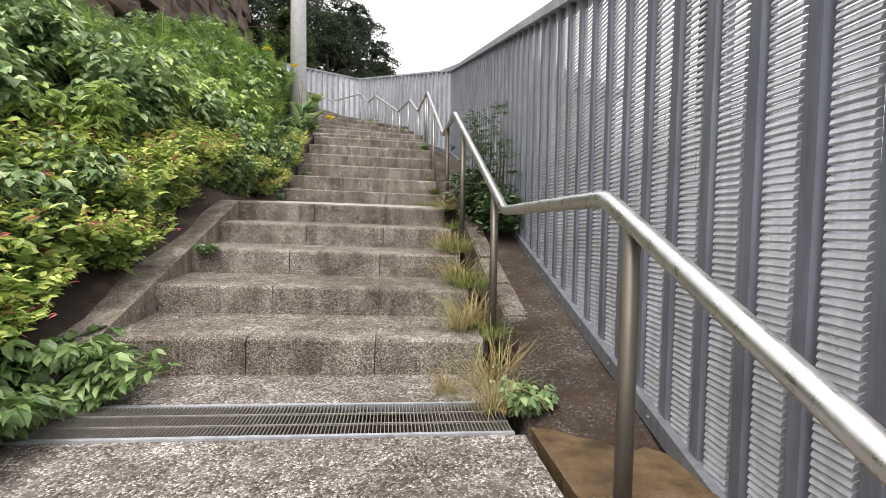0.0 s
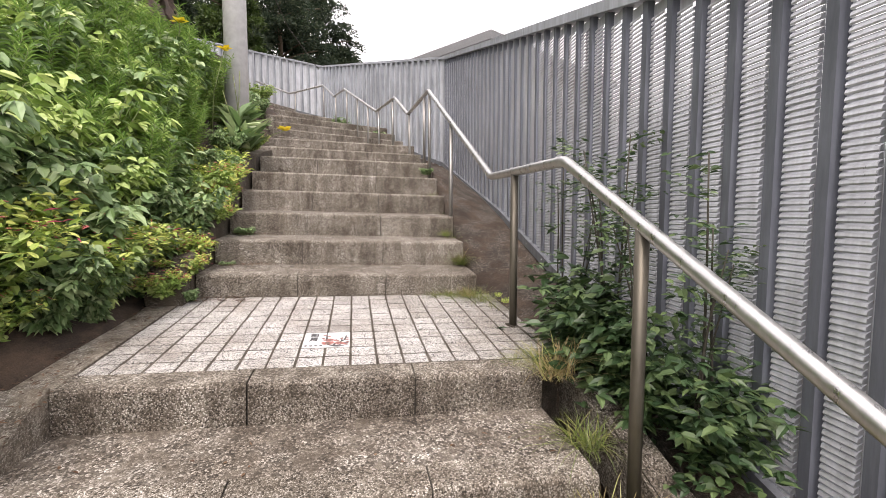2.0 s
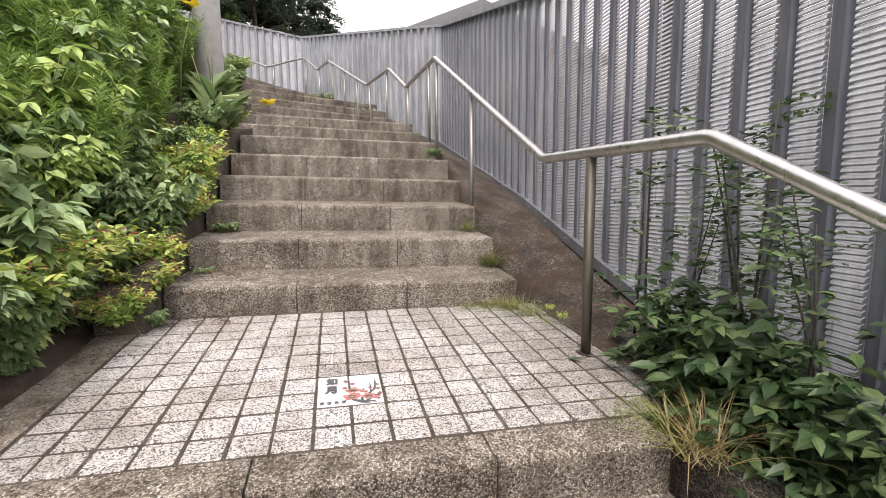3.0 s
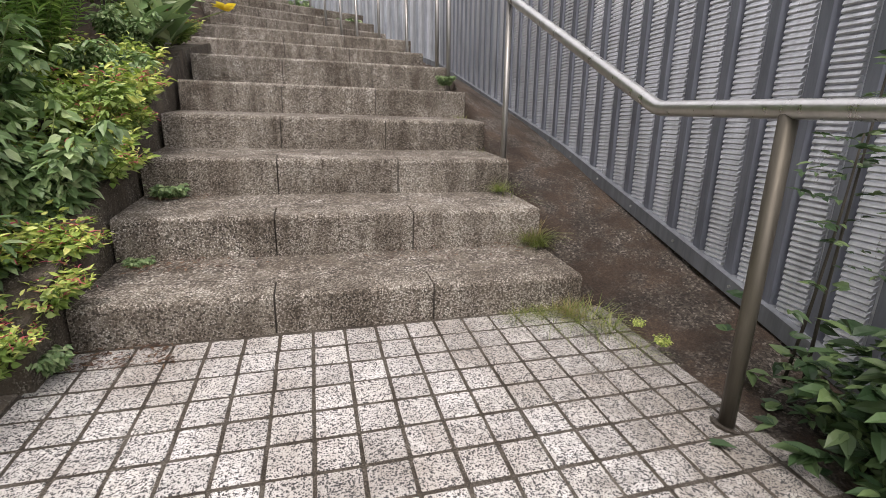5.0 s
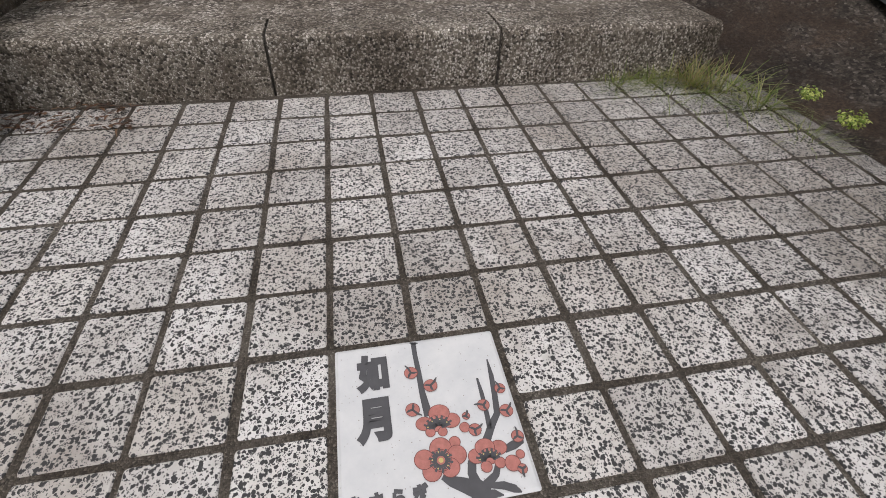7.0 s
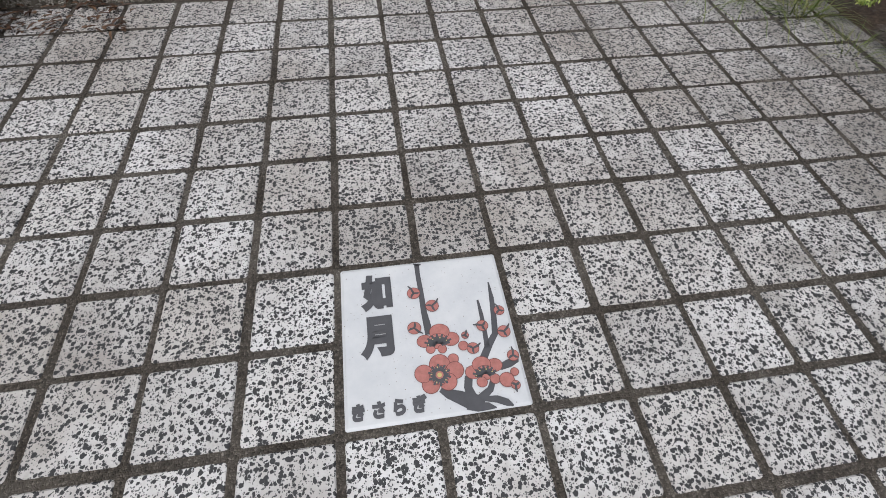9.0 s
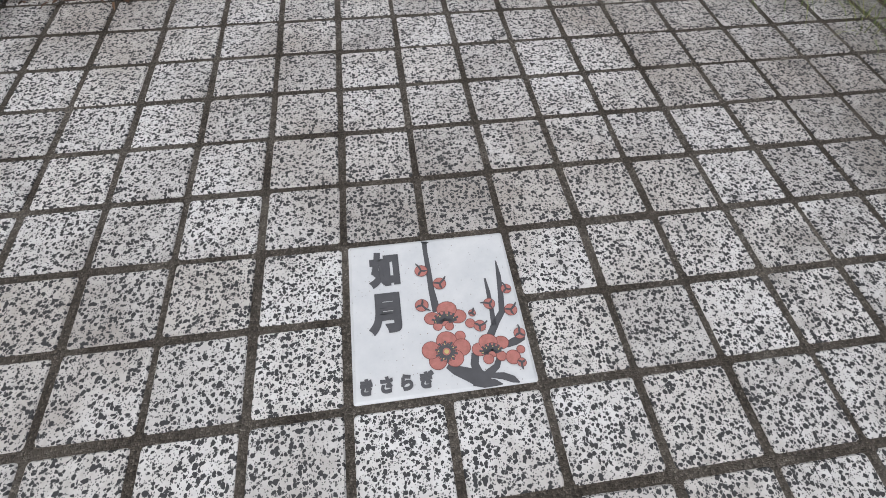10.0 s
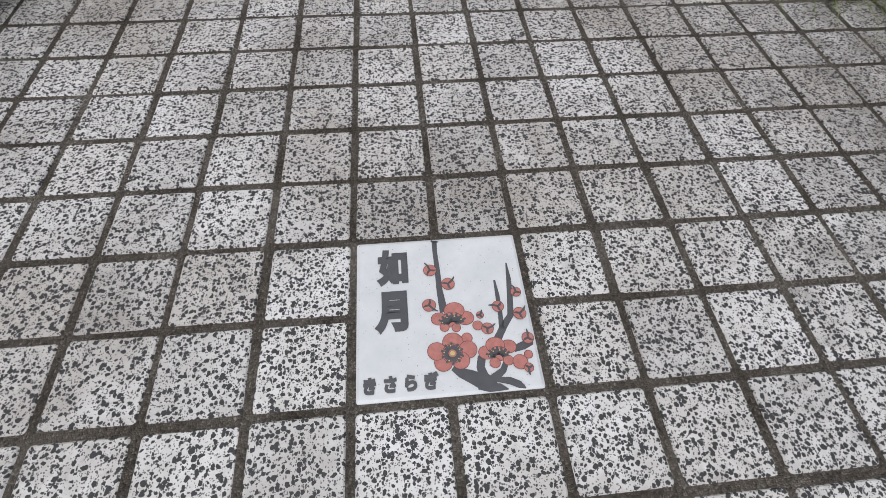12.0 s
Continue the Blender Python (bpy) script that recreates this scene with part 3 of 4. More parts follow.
v, f = slab([(-0.845, -0.50), (1.27, -0.50), (1.27, 0.86), (-0.845, 0.86)], lambda x, y: -0.0022, lambda x, y: -0.35)
put("grout_bed", mesh("grout_bed", v, f), MORTAR, landing, "dark cement joints")


def tile_mesh(w, d, r=0.005, t=0.012):
    """Square tile with rounded corners and eased edge."""
    ring = []
    for cx, cy, a0 in ((w / 2 - r, d / 2 - r, 0), (-w / 2 + r, d / 2 - r, 90), (-w / 2 + r, -d / 2 + r, 180), (w / 2 - r, -d / 2 + r, 270)):
        for s in (0, 45, 90):
            a = radians(a0 + s)
            ring.append((cx + r * math.cos(a), cy + r * math.sin(a)))
    k = len(ring)
    V = [(x, y, -t) for x, y in ring] + [(x, y, -0.002) for x, y in ring] + [(x * 0.965, y * 0.965, 0) for x, y in ring]
    F = [tuple(range(2 * k, 3 * k))]
    for b in (0, k):
        F += [(b + i, b + (i + 1) % k, b + k + (i + 1) % k, b + k + i) for i in range(k)]
    return mesh("tile", V, F)


# ---- fence ----
RIB = 0.1985


def louvre_strip(height):
    """Pressed strip: rows of sloping hoods, open along their lower lips, between flat margins."""
    w, a, c = 0.1265, 0.010, 0.1165
    line = [(0.010, 0.0)]
    for k in range(int((height - 0.12) / 0.0215)):
        z = 0.07 + k * 0.0215
        line += [(0.010, z), (-0.008, z - 0.0050), (-0.0110, z + 0.0005), (-0.0070, z + 0.0105), (0.009, z + 0.0190)]
    line.append((0.010, height))
    n = len(line)
    V = [(x, a, z) for x, z in line] + [(x, c, z) for x, z in line]
    F = [(i, i + n, i + 1 + n, i + 1) for i in range(n - 1) if not (i % 5 == 1 and i < n - 2)]
    o = len(V)
    V += [(0.010, 0, 0), (0.010, 0, height), (0.010, w, 0), (0.010, w, height)]
    F += [(o, 0, n - 1, o + 1), (n, o + 2, o + 3, 2 * n - 1)]
    for k in range(1, n - 6, 5):
        F += [(k, k + 1, k + 2, k + 3, k + 4), (n + k + 4, n + k + 3, n + k + 2, n + k + 1, n + k)]
    return mesh("louvred_panel", V, F)


def rib_profile(height, depth=0.018, w=0.062):
    P = [(0.012, -w / 2 - 0.006), (0.012, -w / 2), (-depth, -w / 2 + 0.010), (-depth, w / 2 - 0.010), (0.012, w / 2), (0.012, w / 2 + 0.006)]
    V = [(x, y, 0) for x, y in P] + [(x, y, height) for x, y in P]
    k = len(P)
    F = [(i, i + 1, i + 1 + k, i + k) for i in range(k - 1)]
    return mesh("rib", V, F)


def sheared_bar(p0, p1, half, up, back=0.0):
    """Straight rail from p0 to p1: half thickness across, height up."""
    a, b = Vector(p0), Vector(p1)
    d = Vector((b.x - a.x, b.y - a.y, 0)).normalized()
    s = Vector((d.y, -d.x, 0))
    V = []
    for p in (a, b):
        V += [p - s * half, p + s * (half + back), p + s * (half + back) + Vector((0, 0, up)), p - s * half + Vector((0, 0, up))]
    F = [(0, 1, 2, 3), (7, 6, 5, 4), (0, 4, 5, 1), (1, 5, 6, 2), (2, 6, 7, 3), (3, 7, 4, 0)]
    return mesh("rail", V, F)


H_F = 1.80
louvre_me, rib_me = louvre_strip(H_F), rib_profile(H_F)
fence = thing("metal_fence", "grey galvanised ribbed fence with louvred panels along the stairs", "fence", kind="structure")
SK = math.degrees(math.atan(-0.040))
y = -0.144 - 36 * RIB
while y < 6.25:
    tall = Matrix.Diagonal((1, 1, (fence_high(y) - fence_low(y) - 0.02) / H_F, 1))
    # Louvres take the lit tone, ribs the darker one painted for their shade.
    put("louvred_panel", louvre_me, ZINC_LOUVRE_LIT, fence, m=pose(fence_x(y), y + 0.036, fence_low(y) - 0.01, 0, 0, SK) @ tall)
    put("rib", rib_me, ZINC_RIB_SHADED, fence, m=pose(fence_x(y), y, fence_low(y) - 0.01, 0, 0, SK) @ tall)
    y += RIB
for ya, yb in ((-7.2, -3.93), (-3.93, 0.19), (0.19, 2.25), (2.25, 6.3)):
    put("bottom_rail", sheared_bar((fence_x(ya), ya, fence_low(ya) - 0.03), (fence_x(yb), yb, fence_low(yb) - 0.03), 0.046, 0.075), ZINC_DARK, fence, "dark steel bottom rail with bolts")
put("top_rail", sheared_bar((fence_x(-7.2), -7.2, fence_high(-7.2) - 0.05), (*BEND, fence_high(BEND[1]) - 0.05), 0.05, 0.065), ZINC, fence)
bolt_me = mesh("bolt", *tube([(0, 0, 0), (-0.006, 0, 0)], 0.007, 8))
y = -6.8
while y < 4.8:
    put("bolt", bolt_me, BOLT, fence, m=pose(fence_x(y) - 0.047, y, fence_low(y) + 0.012))
    y += 0.37
for y in (-5.6, -3.6, -1.6, 0.4, 2.4, 4.4):
    part("fence_post", box(fence_x(y) + 0.04, fence_x(y) + 0.12, y - 0.04, y + 0.04, fence_low(y) - 0.7, fence_high(y) - 0.05, 0.004), ZINC_DARK, fence)


def plain_fence(p0, p1, low0, low1, high0, high1, label):
    th = thing("metal_fence", label, "fence", kind="structure")
    a, b = Vector((*p0, 0)), Vector((*p1, 0))
    L = (b - a).length
    d = (b - a) / L
    yaw = math.degrees(math.atan2(-d.x, d.y))
    h = max(high0 - low0, high1 - low1)
    sheet = mesh("sheet", [(0.012, 0, 0), (0.012, RIB, 0), (0.012, RIB, h), (0.012, 0, h)], [(0, 1, 2, 3)])
    rb = rib_profile(h, 0.035, 0.075)
    for k in range(int(L / RIB) + 1):
        t = k * RIB / L
        p = a + d * (k * RIB)
        z = low0 + (low1 - low0) * t
        m = pose(p.x, p.y, z, 0, 0, yaw) @ Matrix.Diagonal((1, 1, (high0 + (high1 - high0) * t - z - 0.01) / h, 1))
        put("sheet", sheet, ZINC_LIGHT, th, m=m)
        # Ribs of the pale sheet in darker zinc, so their shaded lines show.
        put("rib", rb, ZINC, th, m=m)
    put("top_rail", sheared_bar((*p0, high0 - 0.04), (*p1, high1 - 0.04), 0.035, 0.045), ZINC, th)
    put("bottom_rail", sheared_bar((*p0, low0 - 0.03), (*p1, low1 - 0.03), 0.04, 0.07), ZINC_DARK, th)


plain_fence(BEND, CORNER, fence_low(BEND[1]), 3.2, fence_high(BEND[1]), 4.60, "pale grey ribbed metal fence round the bend of the stairs")
plain_fence(CORNER, FAR_LEFT, 3.2, 4.6, 4.60, 5.9, "pale grey ribbed metal fence behind the upper stairs")

# ---- handrail ----
RAILS = [(1.16, -6.6, -1.36), (1.145, -3.93, -0.121), (1.145, -2.79, -0.124), (1.17, -0.62, 0.865), (1.18, 0.51, 0.88), (1.18, 3.18, 2.11), (1.09, 4.55, 2.10),
         (0.95, 5.25, 2.50), (0.71, 6.35, 2.50), (0.11, 8.05, 3.30), (-0.13, 8.75, 3.30), (-0.44, 9.77, 3.80), (-1.36, 10.77, 3.80), (-2.3, 11.25, 4.20)]
handrail = thing("handrail", "brushed stainless tube handrail zigzagging up the stairs on slim posts", "handrail")


def rounded_path(pts, r=0.05):
    out = [Vector(pts[0])]
    for a, b, c in zip(pts[:-2], pts[1:-1], pts[2:]):
        a, b, c = Vector(a), Vector(b), Vector(c)
        p, q = b + (a - b).normalized() * r, b + (c - b).normalized() * r
        for t in (0, 0.33, 0.67, 1):
            out.append((p.lerp(b, t)).lerp(b.lerp(q, t), t))
    return out + [Vector(pts[-1])]


put("rail_tube", mesh("rail_tube", *tube(rounded_path(RAILS, 0.03), 0.0245, 16), True), STEEL, handrail)


def rail_z(y):
    return float(np.interp(y, [p[1] for p in RAILS], [p[2] for p in RAILS]))


def rail_x(y):
    return float(np.interp(y, [p[1] for p in RAILS], [p[0] for p in RAILS]))


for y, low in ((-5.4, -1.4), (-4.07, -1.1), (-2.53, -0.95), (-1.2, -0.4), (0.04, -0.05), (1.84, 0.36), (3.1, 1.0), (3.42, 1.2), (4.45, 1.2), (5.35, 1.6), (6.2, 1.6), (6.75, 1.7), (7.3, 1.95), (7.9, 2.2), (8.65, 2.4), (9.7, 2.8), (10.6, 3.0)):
    post = put("post", mesh("post", *tube([(rail_x(y), y, low - 0.1), (rail_x(y), y, rail_z(y) - 0.012)], 0.0225 if y < 1.5 else 0.0175, 14), True), STEEL_POST_SHADED if y < 1.5 else STEEL_DULL, handrail)

for y, z in ((0.04, -0.028),):
    put("post_foot", mesh("post_foot", *tube([(rail_x(y), y, z - 0.03), (rail_x(y), y, z + 0.006), (rail_x(y) + 0.004, y, z + 0.012)], [0.048, 0.044, 0.026], 11)), MORTAR, handrail, "rough mortar collar")

# ---- pole ----
pole = thing("utility_pole", "tall pale concrete utility pole behind the shrubs", "utility pole")
put("shaft", mesh("shaft", *tube([(-1.24, 4.2, 0.8), (-1.20, 4.2, 8.5)], [0.155, 0.125], 20), True), POLE, pole)

# ---- stone wall and things behind ----
def stone_wall():
    th = thing("stone_wall", "retaining wall of large weathered brown stones above the bank", "wall", kind="structure")
    rng = random.Random(11)
    shapes = []
    for k in range(4):
        bm = box(-0.22, 0.22, -0.40, 0.40, -0.19, 0.19, 0.0)
        bmesh.ops.subdivide_edges(bm, edges=bm.edges[:], cuts=2, use_grid_fill=True)
        for q in bm.verts:
            q.co += Vector((rng.uniform(-1, 1) * 0.035, rng.uniform(-1, 1) * 0.03, rng.uniform(-1, 1) * 0.025))
        bmesh.ops.bevel(bm, geom=[e for e in bm.edges if e.calc_face_angle(0) > 0.9], offset=0.025, segments=1, affect="EDGES")
        me = bpy.data.meshes.new("stone")
        bm.to_mesh(me)
        bm.free()
        shapes.append(me)
    for row in range(5):
        y = -2.0 + (row % 2) * 0.4
        while y < 8.2:
            put("stone", shapes[rng.randrange(4)], WALLSTONE, th, m=pose(-3.25 - 0.06 * row + rng.uniform(-0.03, 0.03), y, bank(-3.1, y) - 0.1 + row * 0.385, rng.uniform(-2, 2), 4, rng.choice((0, 180)) + rng.uniform(-2, 2)))
            y += 0.82


stone_wall()


def stuff(ob):
    return tagged(ob, kind="stuff")


def tube_obj(name, pieces, material, parent, label=""):
    return put(name, mesh(name, *joined(pieces), True), material, parent, label)


def crown(rng, lobes, radius, height, leaf, count, squash=0.8):
    """Leaves on the skins of many uneven lobes."""
    pos, way = [], []
    for _ in range(lobes):
        t, h = rng.uniform(0, 2 * math.pi), rng.uniform(0.05, 1)
        r = radius * math.sin(math.pi * (0.18 + 0.78 * h)) ** 0.7 * rng.uniform(0.45, 1.0)
        c = np.array((r * math.cos(t), r * math.sin(t), h * height))
        lr = radius * rng.uniform(0.16, 0.34)
        d = rng.normal(0, 1, (count, 3))
        d /= np.linalg.norm(d, axis=1)[:, None]
        d[:, 2] = np.abs(d[:, 2]) * 1.1 - 0.35
        pos.append(c + d * lr * np.array((1, 1, squash)) * rng.uniform(0.55, 1.05, (count, 1)))
        way.append(d + rng.normal(0, 0.5, (count, 3)))
    return np.concatenate(pos), np.concatenate(way)


def tree(x, y, z, h, r, material, seed, label, leaf=0.3, lobes=46, trunk=0.2):
    rng = np.random.default_rng(seed)
    th = thing("tree", label, "tree", "trees behind the fence", m=pose(x, y, z))
    pieces = [tube([(0, 0, -0.5), (0.1, 0, h * 0.35), (0, 0.1, h * 0.7), (0.05, 0, h * 0.95)], [trunk, trunk * 0.8, trunk * 0.5, trunk * 0.15], 9)]
    for k in range(9):
        a, b = rng.uniform(0, 6.28), rng.uniform(0.25, 0.85)
        pieces.append(tube([(0, 0, h * b), (math.cos(a) * r * 0.4, math.sin(a) * r * 0.4, h * b + 0.3), (math.cos(a) * r * 0.8, math.sin(a) * r * 0.8, h * b + 0.4)], [trunk * 0.3, trunk * 0.2, trunk * 0.08], 6))
    tube_obj("trunk", pieces, BARK, th)
    p, w = crown(rng, int(lobes * 1.7), r, h * 0.95, leaf, 300)
    p[:, 2] += h * 0.04
    stuff(put("crown", leaf_cloud("crown", p, w, rng.uniform(0.6, 1.3, len(p)) * leaf, rng.uniform(0.4, 0.7, len(p)) * leaf, rng), material, th))
    return th


tree(-4.6, 24, 3.5, 12.5, 3.6, LEAF_FAR, 1, "tall dark evergreen tree behind the fence", 0.15, 80)
tree(-1.6, 25, 3.5, 9.4, 2.5, LEAF_FAR, 2, "dark rounded evergreen tree behind the fence", 0.15, 70)
tree(-7.5, 27, 3.5, 14.0, 3.8, LEAF_FAR, 3, "tall dark evergreen tree behind the fence", 0.16, 65)
tree(-3.0, 21, 3.2, 8.0, 2.4, LEAF_FAR, 4, "dark evergreen shrubby tree behind the fence", 0.15, 60)
tree(-3.6, 13.8, 3.4, 4.4, 1.25, LEAF_FAR2, 5, "olive-green bushy tree beside the utility pole", 0.12, 40, 0.1)
tree(-4.3, 8.6, 3.0, 5.2, 1.5, LEAF_FAR, 6, "dark ivy-covered tree over the stone wall", 0.1, 60, 0.15)
tree(-5.0, 5.6, 3.4, 4.6, 1.7, LEAF_DARK, 7, "dark green tree leaning over the stone wall", 0.13, 60, 0.15)
tree(-5.2, 2.2, 3.6, 3.8, 1.6, LEAF_DARK, 8, "dark green tree above the stone wall", 0.13, 46, 0.12)

house = thing("house", "grey flat-roofed house showing its eaves above the fence", "house", m=pose(4.6, 12.0, -0.03, 0, 0, 33))
part("wall", box(0.5, 8, 0.5, 5.6, -1, 6.02), HOUSE, house)
roof = part("roof", box(0, 8.6, 0, 6.1, 6.09, 6.39, 0.03), ROOF, house, "grey roof slab")
part("fascia", box(0.15, 8.4, 0.15, 5.9, 5.89, 6.087, 0.01), HOUSE, roof)

wire = thing("guy_wire", "thin dark guy wire running down from the pole", "cable")
put("strand", mesh("strand", *tube([(-1.23, 4.2, 4.6), (-0.95, 7.5, 4.3), (-0.6, 10.86, 4.5)], 0.008, 5)), TWIG, wire)


# ---- planting ----
def stems(rng, n, spread, height, lean=0.35):
    """Curved stems from one root: lists of points."""
    out = []
    for _ in range(n):
        a, s, h = rng.uniform(0, 6.283), spread * rng.uniform(0.25, 1) ** 0.7, height * rng.uniform(0.7, 1.05)
        tip = np.array((math.cos(a) * s, math.sin(a) * s, h * (1 - 0.35 * s / max(spread, 0.01) * lean * 2)))
        mid = tip * np.array((0.35, 0.35, 0.6)) + rng.normal(0, 0.015, 3)
        out.append([np.zeros(3), mid, tip])
    return out


def along(st, t):
    a, b, c = st
    return (1 - t) ** 2 * a + 2 * t * (1 - t) * b + t * t * c


def stem_mesh(sts, r0, r1, sides=5):
    return joined([tube([along(s, t) for t in (0, 0.33, 0.67, 1)], [r0, (2 * r0 + r1) / 3, (r0 + 2 * r1) / 3, r1], sides) for s in sts])


def place(th, spots):
    """The first spot takes the thing itself, the others copies: (x, y, z, turn, scale)."""
    x, y, z, a, s = spots[0]
    for x1, y1, z1, a1, s1 in spots[1:]:
        copy_thing(th, pose(x1, y1, z1, 0, 0, a1) @ Matrix.Scale(s1, 4))
    th.matrix_basis = pose(x, y, z, 0, 0, a) @ Matrix.Scale(s, 4)


def flower_shrub(seed, label, group, blooms=60):
    """Low bushy plant: mid-green leaves below, yellow-green tips, thin magenta tubes."""
    rng = np.random.default_rng(seed)
    th = thing("flowering_shrub", label, "shrub", group)
    sts = stems(rng, 34, 0.40, 0.50)
    stuff(put("stem_growth", mesh("stem_growth", *stem_mesh(sts, 0.006, 0.002), True), STEM, th))
    P, W, P2, W2, P3, W3 = [], [], [], [], [], []
    for s in sts:
        for t in np.linspace(0.25, 1.0, 15):
            p = along(s, t)
            for _ in range(3):
                a = rng.uniform(0, 6.283)
                d = np.array((math.cos(a), math.sin(a), rng.uniform(-0.5, 0.35)))
                (P if t < 0.86 else P2).append(p + rng.normal(0, 0.022, 3))
                (W if t < 0.86 else W2).append(d)
        for _ in range(7):
            a = rng.uniform(0, 6.283)
            P2.append(along(s, 1.0) + rng.normal(0, 0.03, 3))
            W2.append(np.array((math.cos(a), math.sin(a), rng.uniform(-0.1, 0.9))))
    for _ in range(blooms):
        s = sts[rng.integers(len(sts))]
        a = rng.uniform(0, 6.283)
        P3.append(along(s, 1.0) + rng.normal(0, 0.03, 3))
        W3.append(np.array((math.cos(a), math.sin(a), rng.uniform(-0.5, 0.5))))
    stuff(put("foliage", leaf_cloud("foliage", P, W, rng.uniform(0.045, 0.10, len(P)), rng.uniform(0.03, 0.062, len(P)), rng), LEAF_MID, th))
    stuff(put("young_foliage", leaf_cloud("young_foliage", P2, W2, rng.uniform(0.03, 0.078, len(P2)), rng.uniform(0.014, 0.036, len(P2)), rng), LEAF_LIME, th, "yellow-green tips"))
    stuff(put("blossom", leaf_cloud("blossom", P3, W3, rng.uniform(0.04, 0.075, len(P3)), 0.009, rng), PETAL_P, th, "thin magenta flower tubes"))
    return th


def broad_shrub(seed, label, group, h=0.85, spread=0.42, size=0.115, material=None, n=24):
    """Upright shrub with drooping leaves in threes."""
    rng = np.random.default_rng(seed)
    th = thing("leafy_shrub", label, "shrub", group)
    sts = stems(rng, n, spread, h)
    stuff(put("stem_growth", mesh("stem_growth", *stem_mesh(sts, 0.007, 0.002), True), STEM, th))
    P, W = [], []
    for s in sts:
        for t in np.linspace(0.15, 1.0, 13):
            p = along(s, t)
            for _ in range(2):
                a = rng.uniform(0, 6.283)
                q = p + np.array((math.cos(a), math.sin(a), 0.3)) * rng.uniform(0.03, 0.09)
                for da in (-0.9, 0, 0.9):
                    P.append(q)
                    W.append(np.array((math.cos(a + da), math.sin(a + da), rng.uniform(-0.9, 0.05))))
    P = np.array(P)
    stuff(put("foliage", leaf_cloud("foliage", P, W, rng.uniform(0.55, 1.15, len(P)) * size, rng.uniform(0.34, 0.62, len(P)) * size, rng, 0.4), material or LEAF_DARK, th))
    return th


def feather_clump(seed, label, group, h=1.05, n=20):
    """Tall stems set all round with narrow leaves."""
    rng = np.random.default_rng(seed)
    th = thing("feathery_plant", label, "plant", group)
    sts = stems(rng, n, 0.30, h, 0.15)
    stuff(put("stem_growth", mesh("stem_growth", *stem_mesh(sts, 0.005, 0.0015), True), STEM, th))
    P, W = [], []
    for s in sts:
        for k, t in enumerate(np.linspace(0.12, 1.0, 85)):
            a = k * 2.4
            P.append(along(s, t))
            W.append(np.array((math.cos(a), math.sin(a), 0.35 + 0.9 * max(0, t - 0.75) * 3)))
    n2 = len(P)
    stuff(put("foliage", leaf_cloud("foliage", P, W, rng.uniform(0.055, 0.10, n2), rng.uniform(0.008, 0.014, n2), rng, 0.2), LEAF_FERN, th))
    return th


def grass_tuft(seed, label, group, blades=110, length=0.2, spread=0.1, material=None, droop=0.7):
    rng = np.random.default_rng(seed)
    th = thing("grass_tuft", label, "grass", group)
    V, F = [], []
    for _ in range(blades):
        a, L = rng.uniform(0, 6.283), length * rng.uniform(0.4, 1.2)
        r = rng.uniform(0, spread)
        c = rng.uniform(0, 6.283)
        p = np.array((math.cos(c) * r, math.sin(c) * r, -0.005))
        d, s = np.array((math.cos(a), math.sin(a), 0)), np.array((-math.sin(a), math.cos(a), 0))
        out = rng.uniform(0.25, 1.0) * droop
        o = len(V)
        for t, w in ((0, 0.0022), (0.4, 0.002), (0.75, 0.0014), (1, 0.0002)):
            q = p + d * L * out * t + np.array((0, 0, L * (t - out * 0.62 * t * t)))
            q[2] = max(q[2], 0.002)
            V += [q - s * w, q + s * w]
        F += [(o + 2 * k, o + 2 * k + 1, o + 2 * k + 3, o + 2 * k + 2) for k in range(3)]
    stuff(put("grass_growth", mesh("grass_growth", V, F), material or GRASS, th))
    return th


rp = random.Random(21)


def spots(xs, y0, y1, step, scale, jx=0.1, sink=0.03):
    out, y = [], y0
    while y < y1:
        x = xs + rp.uniform(-jx, jx)
        out.append((x, y + rp.uniform(-0.1, 0.1), bank(x, y) - sink, rp.uniform(0, 360), rp.uniform(*scale)))
        y += step
    return out


front = (spots(-1.18, -3.7, -2.0, 0.3, (0.75, 1.05), 0.08) + [(x, y, z + 0.10, a, k) for x, y, z, a, k in spots(-1.24, -2.0, -0.95, 0.24, (0.8, 1.0), 0.05) + spots(-1.29, -0.85, 0.15, 0.22, (0.8, 1.0), 0.06) + spots(-1.12, 0.2, 0.9, 0.22, (0.65, 0.85), 0.05)])
ledge = [(x, y, z + 0.10, a, k) for x, y, z, a, k in spots(-0.98, 0.95, 2.6, 0.24, (0.6, 0.85), 0.05) + spots(-0.98, 2.7, 3.6, 0.3, (0.4, 0.55), 0.04)]
front += ledge[0::2]
second = spots(-1.56, -3.9, 3.4, 0.34, (0.9, 1.25), 0.12)
sunny, shady = [p for p in second if p[1] < -1.3], [p for p in second if p[1] >= -1.3]
third = (spots(-1.12, -0.1, 0.75, 0.2, (0.5, 0.66), 0.04, 0.06) + spots(-1.36, -4.6, -2.0, 0.5, (0.55, 0.75), 0.12) + spots(-1.62, -1.6, 0.9, 0.36, (0.8, 1.05), 0.1) + spots(-1.34, 0.2, 1.6, 0.3, (0.85, 1.0), 0.08) + spots(-2.02, -4.4, 3.0, 0.42, (0.95, 1.2), 0.14)
         + spots(-1.55, 4.6, 8.0, 0.5, (0.5, 0.75), 0.12) + spots(-2.5, -4.4, 4.0, 0.46, (0.85, 1.1), 0.15) + spots(-2.9, -4.4, 6.0, 0.6, (0.6, 0.9), 0.08))
third += [(x, y, z, a, k * 0.8) for x, y, z, a, k in ledge[1::2]]
